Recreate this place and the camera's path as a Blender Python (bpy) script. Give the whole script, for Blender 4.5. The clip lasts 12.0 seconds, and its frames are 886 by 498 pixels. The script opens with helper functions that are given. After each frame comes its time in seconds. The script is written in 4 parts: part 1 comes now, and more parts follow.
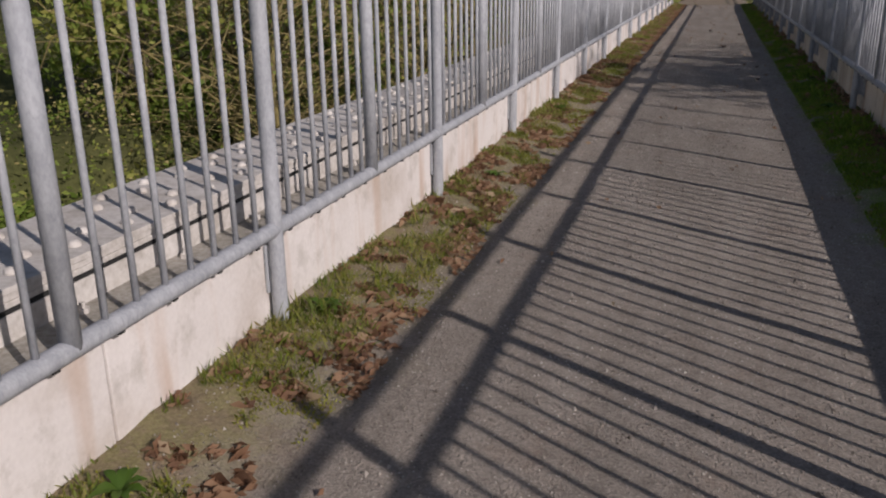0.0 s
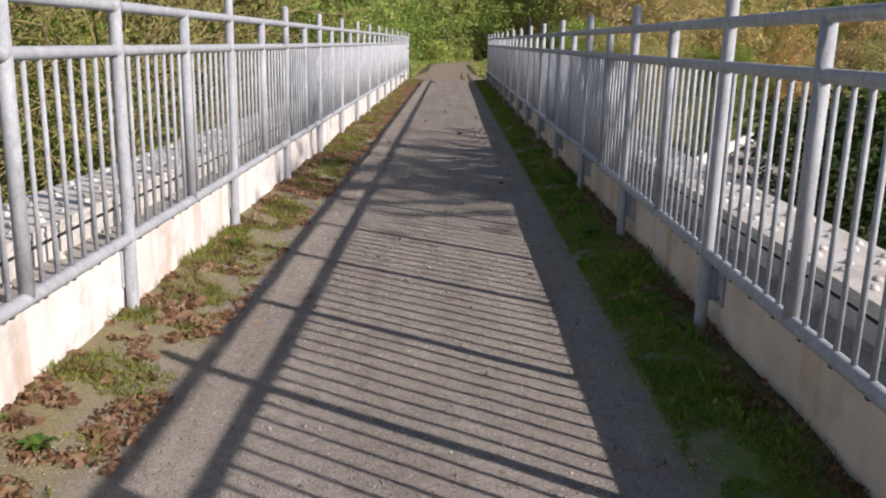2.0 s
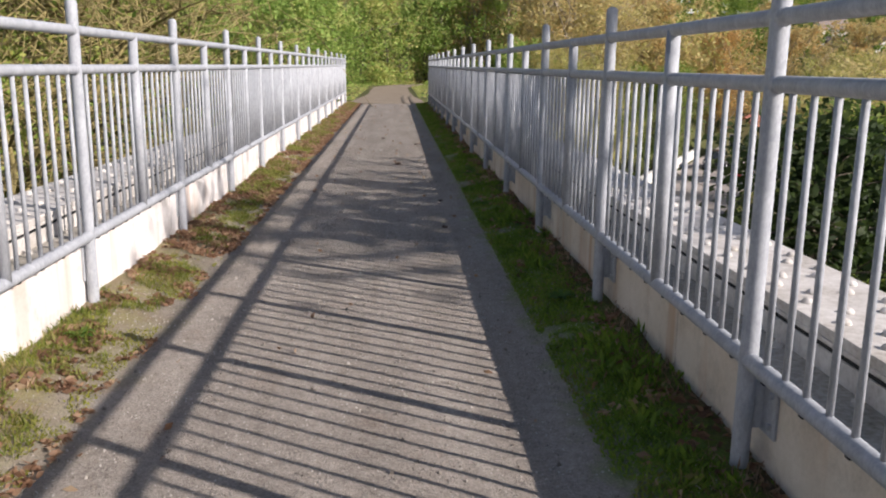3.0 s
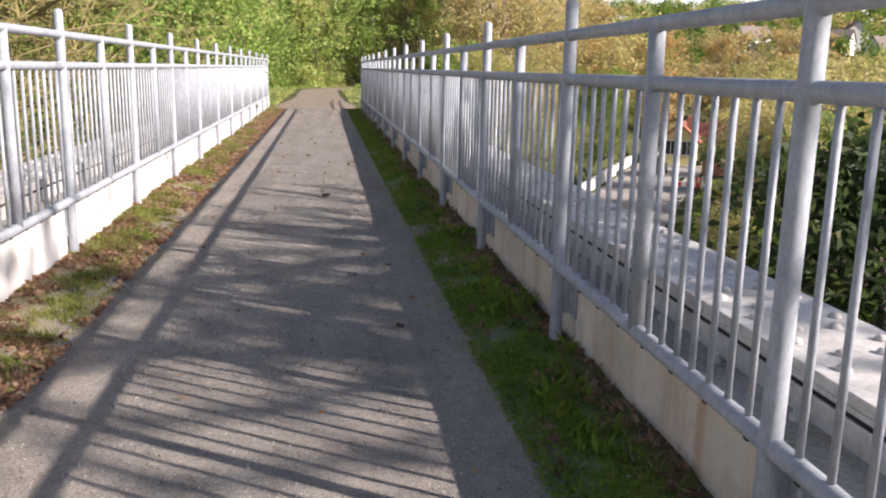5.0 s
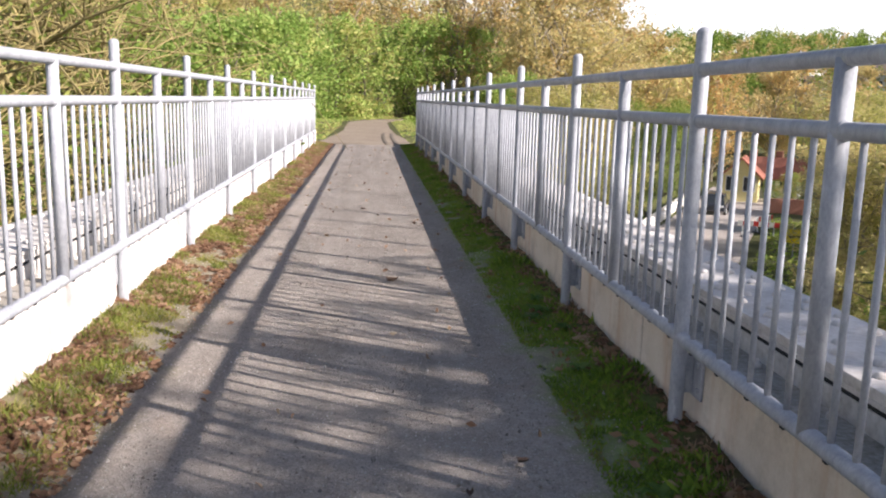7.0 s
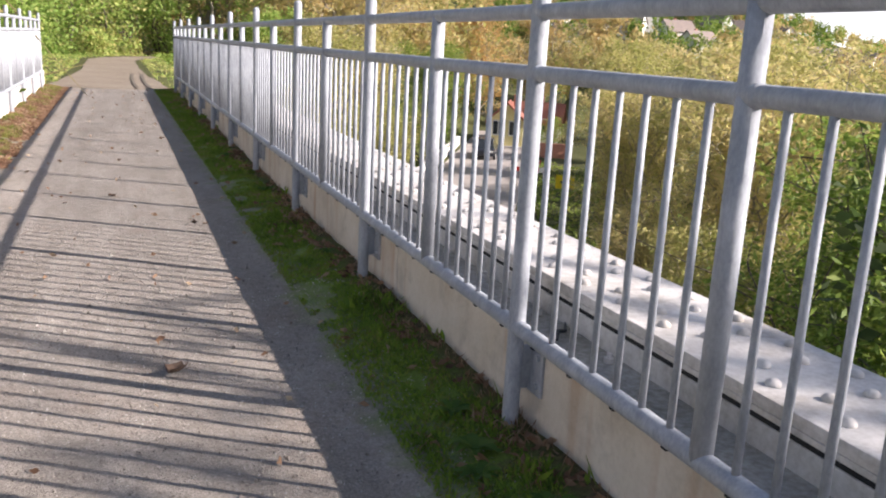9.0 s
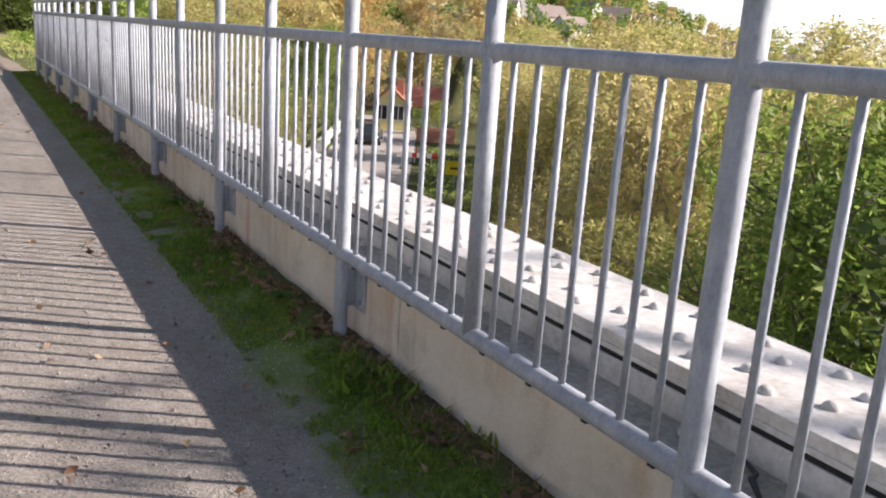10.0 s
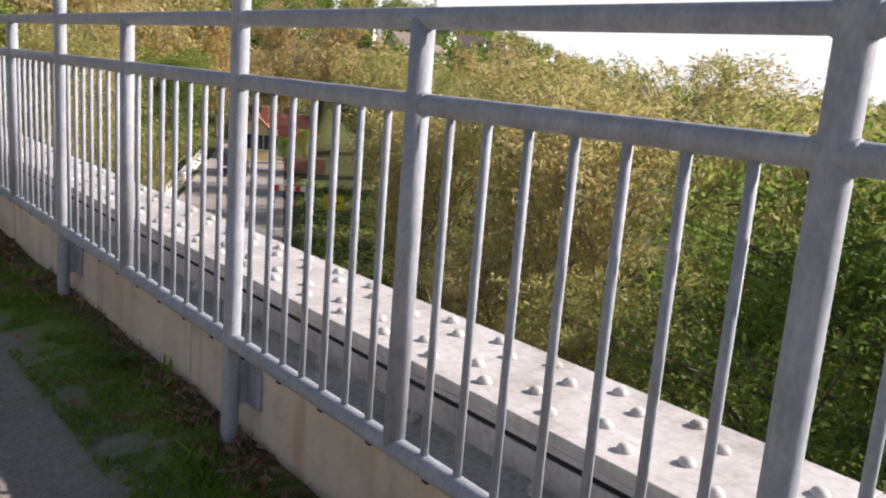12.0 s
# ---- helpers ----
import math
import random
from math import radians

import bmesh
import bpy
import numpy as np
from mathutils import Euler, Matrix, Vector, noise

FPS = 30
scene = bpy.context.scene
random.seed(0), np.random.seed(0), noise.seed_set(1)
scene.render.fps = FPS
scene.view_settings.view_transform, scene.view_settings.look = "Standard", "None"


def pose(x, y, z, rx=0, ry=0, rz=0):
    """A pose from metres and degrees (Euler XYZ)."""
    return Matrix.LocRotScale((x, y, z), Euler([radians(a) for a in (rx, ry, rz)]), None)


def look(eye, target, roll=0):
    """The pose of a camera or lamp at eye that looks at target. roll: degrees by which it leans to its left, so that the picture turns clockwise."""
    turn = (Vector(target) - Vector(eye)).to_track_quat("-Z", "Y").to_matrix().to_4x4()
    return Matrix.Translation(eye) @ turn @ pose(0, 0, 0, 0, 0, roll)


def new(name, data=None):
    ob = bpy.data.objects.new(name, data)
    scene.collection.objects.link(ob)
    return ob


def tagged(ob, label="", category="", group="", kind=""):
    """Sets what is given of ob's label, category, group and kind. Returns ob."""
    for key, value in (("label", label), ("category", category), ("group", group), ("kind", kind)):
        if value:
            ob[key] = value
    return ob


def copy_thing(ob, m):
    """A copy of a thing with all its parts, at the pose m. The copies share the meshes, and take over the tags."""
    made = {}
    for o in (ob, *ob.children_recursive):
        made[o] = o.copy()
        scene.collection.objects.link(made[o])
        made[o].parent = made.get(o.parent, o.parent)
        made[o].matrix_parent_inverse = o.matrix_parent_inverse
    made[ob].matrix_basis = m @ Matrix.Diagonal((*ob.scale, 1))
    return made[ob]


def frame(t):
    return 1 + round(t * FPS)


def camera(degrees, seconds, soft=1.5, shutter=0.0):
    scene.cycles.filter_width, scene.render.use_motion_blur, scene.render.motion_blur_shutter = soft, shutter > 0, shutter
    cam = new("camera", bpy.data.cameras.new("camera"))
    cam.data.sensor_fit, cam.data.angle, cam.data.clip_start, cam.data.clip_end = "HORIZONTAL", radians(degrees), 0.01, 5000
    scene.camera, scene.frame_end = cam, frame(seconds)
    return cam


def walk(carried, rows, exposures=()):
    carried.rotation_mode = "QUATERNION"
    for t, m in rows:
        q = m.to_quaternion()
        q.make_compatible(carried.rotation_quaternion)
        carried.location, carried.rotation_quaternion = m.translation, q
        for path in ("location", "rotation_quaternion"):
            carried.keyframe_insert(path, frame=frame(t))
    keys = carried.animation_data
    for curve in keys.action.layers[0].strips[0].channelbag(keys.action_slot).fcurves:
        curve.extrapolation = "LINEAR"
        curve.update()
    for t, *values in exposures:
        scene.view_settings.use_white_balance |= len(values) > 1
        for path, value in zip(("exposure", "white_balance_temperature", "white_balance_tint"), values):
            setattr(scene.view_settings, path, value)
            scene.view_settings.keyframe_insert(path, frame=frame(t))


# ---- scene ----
cam = camera(55.5, 12.0, 2.05)
EXPO = 0.214
PATH = [
    (0, (0.197, -4.629, 1.258), (-0.372, -2.817, 0.631), -0.7),
    (0.5, (0.086, -3.782, 1.269), (-0.249, -1.908, 0.656), 2.7),
    (1, (0.138, -3.187, 1.274), (-0.152, -1.287, 0.721), 1.8),
    (1.5, (0.208, -2.572, 1.29), (0.193, -0.643, 0.763), 1.2),
    (2, (0.249, -1.933, 1.318), (0.24, 0.009, 0.84), 1.5),
    (2.5, (0.339, -1.23, 1.292), (0.403, 0.719, 0.847), 1.0),
    (4.5, (0.376, 1.519, 1.275), (0.583, 3.467, 0.87), 1.3),
    (5, (0.394, 2.178, 1.271), (0.67, 4.114, 0.854), 1.3),
    (5.5, (0.386, 2.847, 1.282), (0.562, 4.79, 0.844), 0.7),
    (6, (0.345, 3.496, 1.3), (0.525, 5.449, 0.906), 1.2),
    (6.5, (0.279, 4.135, 1.294), (0.4, 6.103, 0.958), 1.1),
    (8.5, (0.17, 6.785, 1.304), (0.771, 8.64, 0.859), 3.5),
    (9, (0.205, 7.482, 1.304), (0.919, 9.292, 0.841), 3.1),
    (9.5, (0.136, 8.142, 1.292), (1.028, 9.871, 0.831), 4.3),
    (10, (0.148, 8.831, 1.265), (1.12, 10.511, 0.781), 3.9),
    (10.5, (0.131, 9.475, 1.301), (1.138, 11.135, 0.82), 4.2),
    (11, (0.145, 10.099, 1.307), (1.291, 11.669, 0.836), 4.1),
    (11.5, (0.199, 10.755, 1.319), (1.348, 12.334, 0.886), 3.8),
    (12, (0.269, 11.408, 1.31), (1.524, 12.913, 0.907), 4.6),
]
walk(cam, [(t, look(eye, target, roll)) for t, eye, target, roll in PATH],
     [(0.0, EXPO - 0.74, 6560, 19), (0.5, EXPO - 0.47, 6560, 18), (1.0, EXPO - 0.35, 6560, 17), (1.5, EXPO - 0.1, 6560, 16), (2.0, EXPO + 0.1, 6560, 16), (2.5, EXPO + 0.2, 6560, 16), (4.5, EXPO + 0.66, 6560, 17), (6.5, EXPO + 0.85, 6560, 18), (8.5, EXPO + 0.90, 6560, 18), (10.5, EXPO + 0.80, 6560, 17), (11.5, EXPO + 0.5, 6560, 17), (12.0, EXPO + 0.42, 6560, 17)])

# ---- world and sun ----
SUN_DIR = Vector((1.0, -0.62, 0.652)).normalized()
world = bpy.data.worlds.new("world")
scene.world = world
world.use_nodes = True
wn = world.node_tree.nodes
sky = wn.new("ShaderNodeTexSky")
sky.sky_type = "NISHITA"
sky.sun_disc = False
sky.sun_elevation = math.asin(SUN_DIR.z)
sky.sun_rotation = math.atan2(SUN_DIR.x, SUN_DIR.y)
sky.air_density, sky.dust_density, sky.ozone_density = 1.0, 0.8, 1.0
wn["Background"].inputs["Strength"].default_value = 0.0733
world.node_tree.links.new(sky.outputs["Color"], wn["Background"].inputs["Color"])
sun = new("sun", bpy.data.lights.new("sun", "SUN"))
sun.data.energy, sun.data.angle, sun.data.color = 5.0, radians(0.55), (1.0, 0.94, 0.86)
sun.matrix_world = look(tuple(SUN_DIR * 60), (0, 0, 0))


# ---- materials ----
def material(name, rough=0.8, metal=0.0, spec=0.5):
    m = bpy.data.materials.new(name)
    m.use_nodes = True
    b = m.node_tree.nodes["Principled BSDF"]
    b.inputs["Roughness"].default_value = rough
    b.inputs["Metallic"].default_value = metal
    b.inputs["Specular IOR Level"].default_value = spec
    return m


def node(m, kind, **values):
    n = m.node_tree.nodes.new(kind)
    for key, value in values.items():
        n.inputs[key].default_value = value
    return n


def link(m, a, b):
    m.node_tree.links.new(a, b)


def coords(m, stretch=(1, 1, 1)):
    geo = m.node_tree.nodes.new("ShaderNodeNewGeometry")
    mp = m.node_tree.nodes.new("ShaderNodeMapping")
    mp.inputs["Scale"].default_value = stretch
    link(m, geo.outputs["Position"], mp.inputs["Vector"])
    return mp.outputs["Vector"]


def noise_fac(m, vec, scale, detail=4.0, rough=0.55):
    n = node(m, "ShaderNodeTexNoise", Scale=scale, Detail=detail, Roughness=rough)
    link(m, vec, n.inputs["Vector"])
    return n.outputs["Fac"]


def ramp(m, fac, stops):
    r = m.node_tree.nodes.new("ShaderNodeValToRGB")
    els = r.color_ramp.elements
    while len(els) < len(stops):
        els.new(0.5)
    for e, (p, c) in zip(els, stops):
        e.position, e.color = p, (*c, 1.0)
    link(m, fac, r.inputs["Fac"])
    return r.outputs["Color"]


def mix(m, fac, a, b, mode="MIX"):
    n = m.node_tree.nodes.new("ShaderNodeMix")
    n.data_type, n.blend_type = "RGBA", mode
    for sock, v in ((n.inputs[0], fac), (n.inputs[6], a), (n.inputs[7], b)):
        if isinstance(v, (int, float)):
            sock.default_value = v
        elif isinstance(v, tuple):
            sock.default_value = (*v, 1.0)
        else:
            link(m, v, sock)
    return n.outputs[2]


def finish(m, color, height=None, strength=0.3, dist=0.01):
    b = m.node_tree.nodes["Principled BSDF"]
    link(m, color, b.inputs["Base Color"])
    if height is not None:
        bump = node(m, "ShaderNodeBump", Strength=strength, Distance=dist)
        link(m, height, bump.inputs["Height"])
        link(m, bump.outputs["Normal"], b.inputs["Normal"])
    return m


def two_scale(name, stops_big, stops_small, big, small, rough=0.85, metal=0.0, spec=0.4, bump=0.3, dist=0.01, fac=0.5, stretch=(1, 1, 1)):
    m = material(name, rough, metal, spec)
    v = coords(m, stretch)
    a = ramp(m, noise_fac(m, v, big), stops_big)
    f = noise_fac(m, v, small, 5, 0.65)
    c = mix(m, fac, a, ramp(m, f, stops_small))
    return finish(m, c, f, bump, dist)


# galvanised tube: blue-grey, with mottled zinc and dull bright patches
def steel_material():
    m = material("galvanised_steel", 0.55, 0.04, 0.22)
    v = coords(m, (1, 1, 0.45))
    big = noise_fac(m, v, 16, 6, 0.7)
    fine = noise_fac(m, v, 120, 3, 0.6)
    vor = node(m, "ShaderNodeTexVoronoi", Scale=55.0)
    link(m, v, vor.inputs["Vector"])
    c = ramp(m, big, [(0.3, (0.235, 0.25, 0.275)), (0.5, (0.325, 0.34, 0.37)), (0.68, (0.45, 0.465, 0.495))])
    c = mix(m, 0.25, c, ramp(m, vor.outputs["Color"], [(0.1, (0.30, 0.325, 0.365)), (0.9, (0.50, 0.525, 0.56))]))
    c = mix(m, 0.18, c, ramp(m, fine, [(0.35, (0.20, 0.21, 0.225)), (0.65, (0.56, 0.58, 0.61))]))
    r = node(m, "ShaderNodeMapRange")
    r.inputs["To Min"].default_value, r.inputs["To Max"].default_value = 0.52, 0.74
    link(m, big, r.inputs["Value"])
    link(m, r.outputs["Result"], m.node_tree.nodes["Principled BSDF"].inputs["Roughness"])
    return finish(m, c, fine, 0.12, 0.002)


STEEL = steel_material()


# trodden fine gravel on the deck, giving way to soil and moss at the sides
def deck_material():
    m = material("deck_gravel", 0.95, 0.0, 0.25)
    v = coords(m)
    big = noise_fac(m, v, 0.9, 5, 0.6)
    mid = noise_fac(m, v, 7, 5, 0.65)
    fine = noise_fac(m, v, 95, 3, 0.7)
    vor = node(m, "ShaderNodeTexVoronoi", Scale=110.0)
    link(m, v, vor.inputs["Vector"])
    c = ramp(m, big, [(0.3, (0.25, 0.215, 0.185)), (0.55, (0.335, 0.292, 0.255)), (0.75, (0.41, 0.36, 0.315))])
    c = mix(m, 0.42, c, ramp(m, mid, [(0.3, (0.18, 0.152, 0.128)), (0.7, (0.46, 0.405, 0.355))]))
    c = mix(m, 0.54, c, ramp(m, fine, [(0.36, (0.06, 0.052, 0.045)), (0.5, (0.26, 0.23, 0.20)), (0.64, (0.62, 0.56, 0.49))]))
    c = mix(m, 0.25, c, ramp(m, vor.outputs["Color"], [(0.0, (0.10, 0.09, 0.078)), (1.0, (0.50, 0.455, 0.40))]))
    # long worn trails and blotches
    trail = noise_fac(m, coords(m, (1.0, 0.16, 1.0)), 3.6, 5, 0.65)
    c = mix(m, 0.34, c, ramp(m, trail, [(0.32, (0.14, 0.12, 0.10)), (0.5, (0.31, 0.27, 0.235)), (0.68, (0.50, 0.45, 0.40))]))
    blot = noise_fac(m, v, 17, 4, 0.7)
    c = mix(m, 0.22, c, ramp(m, blot, [(0.34, (0.10, 0.085, 0.07)), (0.66, (0.44, 0.385, 0.33))]))
    rusty = node(m, "ShaderNodeMapRange")
    rusty.inputs["From Min"].default_value, rusty.inputs["From Max"].default_value, rusty.inputs["To Max"].default_value = 0.56, 0.75, 0.5
    link(m, noise_fac(m, v, 2.3, 5, 0.7), rusty.inputs["Value"])
    c = mix(m, rusty.outputs["Result"], c, mix(m, 0.5, c, (0.20, 0.10, 0.05)))
    # soil with litter towards the white kerb, moss towards the other
    sep = m.node_tree.nodes.new("ShaderNodeSeparateXYZ")
    link(m, v, sep.inputs[0])
    wander = noise_fac(m, v, 3.0, 6, 0.72)
    soil = mix(m, 0.5, ramp(m, noise_fac(m, v, 4.2, 7, 0.75), [(0.34, (0.20, 0.14, 0.09)), (0.46, (0.22, 0.17, 0.07)), (0.54, (0.24, 0.235, 0.05)), (0.62, (0.25, 0.175, 0.115))]),
               ramp(m, noise_fac(m, v, 70, 4, 0.7), [(0.3, (0.07, 0.055, 0.03)), (0.68, (0.38, 0.32, 0.20))]))
    moss = mix(m, 0.5, ramp(m, noise_fac(m, v, 5.0, 7, 0.75), [(0.36, (0.13, 0.10, 0.045)), (0.44, (0.13, 0.23, 0.025)), (0.57, (0.18, 0.29, 0.035)), (0.66, (0.15, 0.105, 0.06))]),
               ramp(m, noise_fac(m, v, 75, 4, 0.7), [(0.3, (0.04, 0.05, 0.014)), (0.68, (0.24, 0.33, 0.055))]))
    earth = ramp(m, noise_fac(m, v, 38, 5, 0.75), [(0.34, (0.045, 0.03, 0.018)), (0.52, (0.12, 0.08, 0.045)), (0.68, (0.24, 0.16, 0.09))])
    for tone, sign, edge in ((soil, -1.0, 0.90), (moss, 1.0, 1.13), (earth, 1.0, 1.45)):
        d = node(m, "ShaderNodeMath")
        d.operation = "MULTIPLY_ADD"
        link(m, sep.outputs["X"], d.inputs[0])
        d.inputs[1].default_value, d.inputs[2].default_value = sign, -edge
        e = node(m, "ShaderNodeMath")
        e.operation = "MULTIPLY_ADD"
        link(m, wander, e.inputs[0])
        e.inputs[1].default_value = 0.75
        link(m, d.outputs[0], e.inputs[2])
        f = node(m, "ShaderNodeMapRange")
        f.inputs["From Min"].default_value, f.inputs["From Max"].default_value = (0.20, 0.60) if sign < 0 else (0.25, 0.55)
        f.inputs["To Max"].default_value = 0.85 if sign < 0 else 1.0
        link(m, e.outputs[0], f.inputs["Value"])
        c = mix(m, f.outputs["Result"], c, tone)
    return finish(m, c, fine, 0.8, 0.016)


DECK = deck_material()


# limewashed concrete with rust streaks
def kerb_material(name, tones, stain):
    m = material(name, 0.9, 0.0, 0.3)
    v = coords(m)
    vs = coords(m, (1, 1, 0.12))
    big = noise_fac(m, v, 2.2, 5, 0.6)
    fine = noise_fac(m, v, 60, 4, 0.6)
    streak = noise_fac(m, vs, 6.5, 3, 0.5)
    c = ramp(m, big, list(zip((0.3, 0.47, 0.7), tones)))
    c = mix(m, 0.15, c, ramp(m, fine, [(0.3, (0.35, 0.32, 0.27)), (0.7, (0.75, 0.72, 0.67))]))
    f = node(m, "ShaderNodeMapRange")
    f.inputs["From Min"].default_value, f.inputs["From Max"].default_value, f.inputs["To Max"].default_value = 0.54, 0.70, stain
    link(m, streak, f.inputs["Value"])
    g = node(m, "ShaderNodeMapRange")
    g.inputs["From Min"].default_value, g.inputs["From Max"].default_value, g.inputs["To Max"].default_value = 0.52, 0.7, 0.45
    link(m, noise_fac(m, v, 5.0, 6, 0.7), g.inputs["Value"])
    c = mix(m, g.outputs["Result"], c, (0.26, 0.235, 0.19))
    patch = node(m, "ShaderNodeMath")
    patch.operation = "MULTIPLY"
    link(m, f.outputs["Result"], patch.inputs[0])
    link(m, noise_fac(m, v, 1.7, 3, 0.5), patch.inputs[1])
    c = mix(m, patch.outputs[0], c, (0.40, 0.21, 0.09))
    return finish(m, c, fine, 0.25, 0.006)


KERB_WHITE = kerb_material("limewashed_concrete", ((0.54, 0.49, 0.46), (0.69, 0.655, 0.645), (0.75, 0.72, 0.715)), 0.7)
# same kerb again, shade and warm bounce put into darker, browner tones
KERB_SHADED = kerb_material("kerb_concrete_shaded", ((0.47, 0.40, 0.315), (0.60, 0.53, 0.44), (0.70, 0.64, 0.56)), 1.0)
PLATE = two_scale("girder_paint", [(0.32, (0.36, 0.32, 0.275)), (0.45, (0.54, 0.505, 0.47)), (0.6, (0.63, 0.60, 0.57)), (0.75, (0.69, 0.665, 0.64))],
                  [(0.3, (0.24, 0.215, 0.18)), (0.55, (0.56, 0.54, 0.515)), (0.7, (0.70, 0.68, 0.66))], 4.5, 38, 0.75, 0.0, 0.4, 0.25, 0.004, 0.4)
GUTTER = two_scale("gutter_dirt", [(0.3, (0.17, 0.155, 0.115)), (0.6, (0.33, 0.31, 0.27)), (0.8, (0.46, 0.44, 0.40))],
                   [(0.3, (0.15, 0.13, 0.10)), (0.65, (0.55, 0.53, 0.5))], 3.5, 45, 0.9, 0.0, 0.3, 0.3, 0.006, 0.4)
NEAR_BLACK = two_scale("black_strip", [(0.3, (0.012, 0.012, 0.012)), (0.7, (0.03, 0.03, 0.03))], [(0.3, (0.01, 0.01, 0.01)), (0.7, (0.03, 0.03, 0.03))], 5, 60)
GROUND = two_scale("meadow_ground", [(0.3, (0.045, 0.05, 0.018)), (0.55, (0.075, 0.075, 0.03)), (0.75, (0.09, 0.07, 0.04))],
                   [(0.3, (0.03, 0.04, 0.012)), (0.65, (0.12, 0.13, 0.045))], 0.25, 6, 1.0, 0.0, 0.2, 0.6, 0.1, 0.5)
TRACK = two_scale("dirt_track", [(0.3, (0.20, 0.155, 0.11)), (0.55, (0.26, 0.21, 0.16)), (0.75, (0.31, 0.265, 0.21))],
                  [(0.3, (0.12, 0.09, 0.065)), (0.65, (0.34, 0.29, 0.235))], 0.8, 30, 1.0, 0.0, 0.2, 0.5, 0.02, 0.45)
ROAD = two_scale("road_asphalt", [(0.3, (0.30, 0.26, 0.235)), (0.7, (0.40, 0.355, 0.325))], [(0.3, (0.2, 0.18, 0.165)), (0.7, (0.45, 0.41, 0.38))], 0.4, 12)
BARK = two_scale("bark", [(0.3, (0.09, 0.07, 0.05)), (0.7, (0.17, 0.14, 0.11))], [(0.3, (0.04, 0.03, 0.022)), (0.7, (0.22, 0.19, 0.15))], 3, 30, 0.95, 0.0, 0.2, 0.8, 0.03, 0.5, (1, 1, 0.25))
LICHEN_BARK = two_scale("lichen_bark", [(0.3, (0.16, 0.13, 0.06)), (0.6, (0.30, 0.24, 0.07)), (0.8, (0.24, 0.21, 0.15))], [(0.3, (0.10, 0.08, 0.05)), (0.7, (0.36, 0.30, 0.14))], 5, 40)
DARK_LINE = two_scale("dark_line_brown", [(0.3, (0.10, 0.08, 0.06)), (0.7, (0.16, 0.13, 0.10))], [(0.3, (0.07, 0.055, 0.04)), (0.7, (0.2, 0.17, 0.13))], 2, 30)
SLATE_ROOF = two_scale("dull_roof", [(0.3, (0.20, 0.16, 0.14)), (0.7, (0.28, 0.22, 0.19))], [(0.3, (0.16, 0.13, 0.11)), (0.7, (0.3, 0.24, 0.21))], 1, 8)
CLAY_ROOF = two_scale("clay_roof", [(0.3, (0.24, 0.095, 0.065)), (0.7, (0.31, 0.13, 0.09))], [(0.3, (0.20, 0.065, 0.045)), (0.7, (0.40, 0.15, 0.10))], 1, 8)
WHITE_WALL = two_scale("white_render", [(0.3, (0.66, 0.63, 0.58)), (0.7, (0.76, 0.74, 0.70))], [(0.3, (0.6, 0.57, 0.52)), (0.7, (0.8, 0.78, 0.75))], 0.6, 9)
YELLOW_WALL = two_scale("yellow_render", [(0.3, (0.66, 0.58, 0.26)), (0.7, (0.74, 0.66, 0.34))], [(0.3, (0.6, 0.52, 0.22)), (0.7, (0.78, 0.7, 0.4))], 0.6, 9)
BRICK_RED = two_scale("red_masonry", [(0.3, (0.36, 0.15, 0.10)), (0.7, (0.46, 0.21, 0.15))], [(0.3, (0.3, 0.12, 0.08)), (0.7, (0.5, 0.25, 0.18))], 1, 8)
GLASS = material("window_glass", 0.1, 0.0, 0.6)
GLASS.node_tree.nodes["Principled BSDF"].inputs["Base Color"].default_value = (0.03, 0.035, 0.04, 1)


def plain(name, c, rough=0.6, metal=0.0):
    k = 0.8
    return two_scale(name, [(0.3, tuple(x * k for x in c)), (0.7, c)], [(0.3, tuple(x * k for x in c)), (0.7, tuple(min(1, x * 1.1) for x in c))], 2, 25, rough, metal, 0.5, 0.05)


YELLOW_PAINT = plain("yellow_sign", (0.80, 0.60, 0.02), 0.4)
BLACK_PAINT = plain("black_paint", (0.02, 0.02, 0.02), 0.5)
RED_PAINT = plain("red_paint", (0.6, 0.04, 0.03), 0.4)
WHITE_PAINT = plain("white_paint", (0.8, 0.8, 0.78), 0.4)
CAR_PAINT = plain("car_paint", (0.05, 0.055, 0.07), 0.25, 0.3)


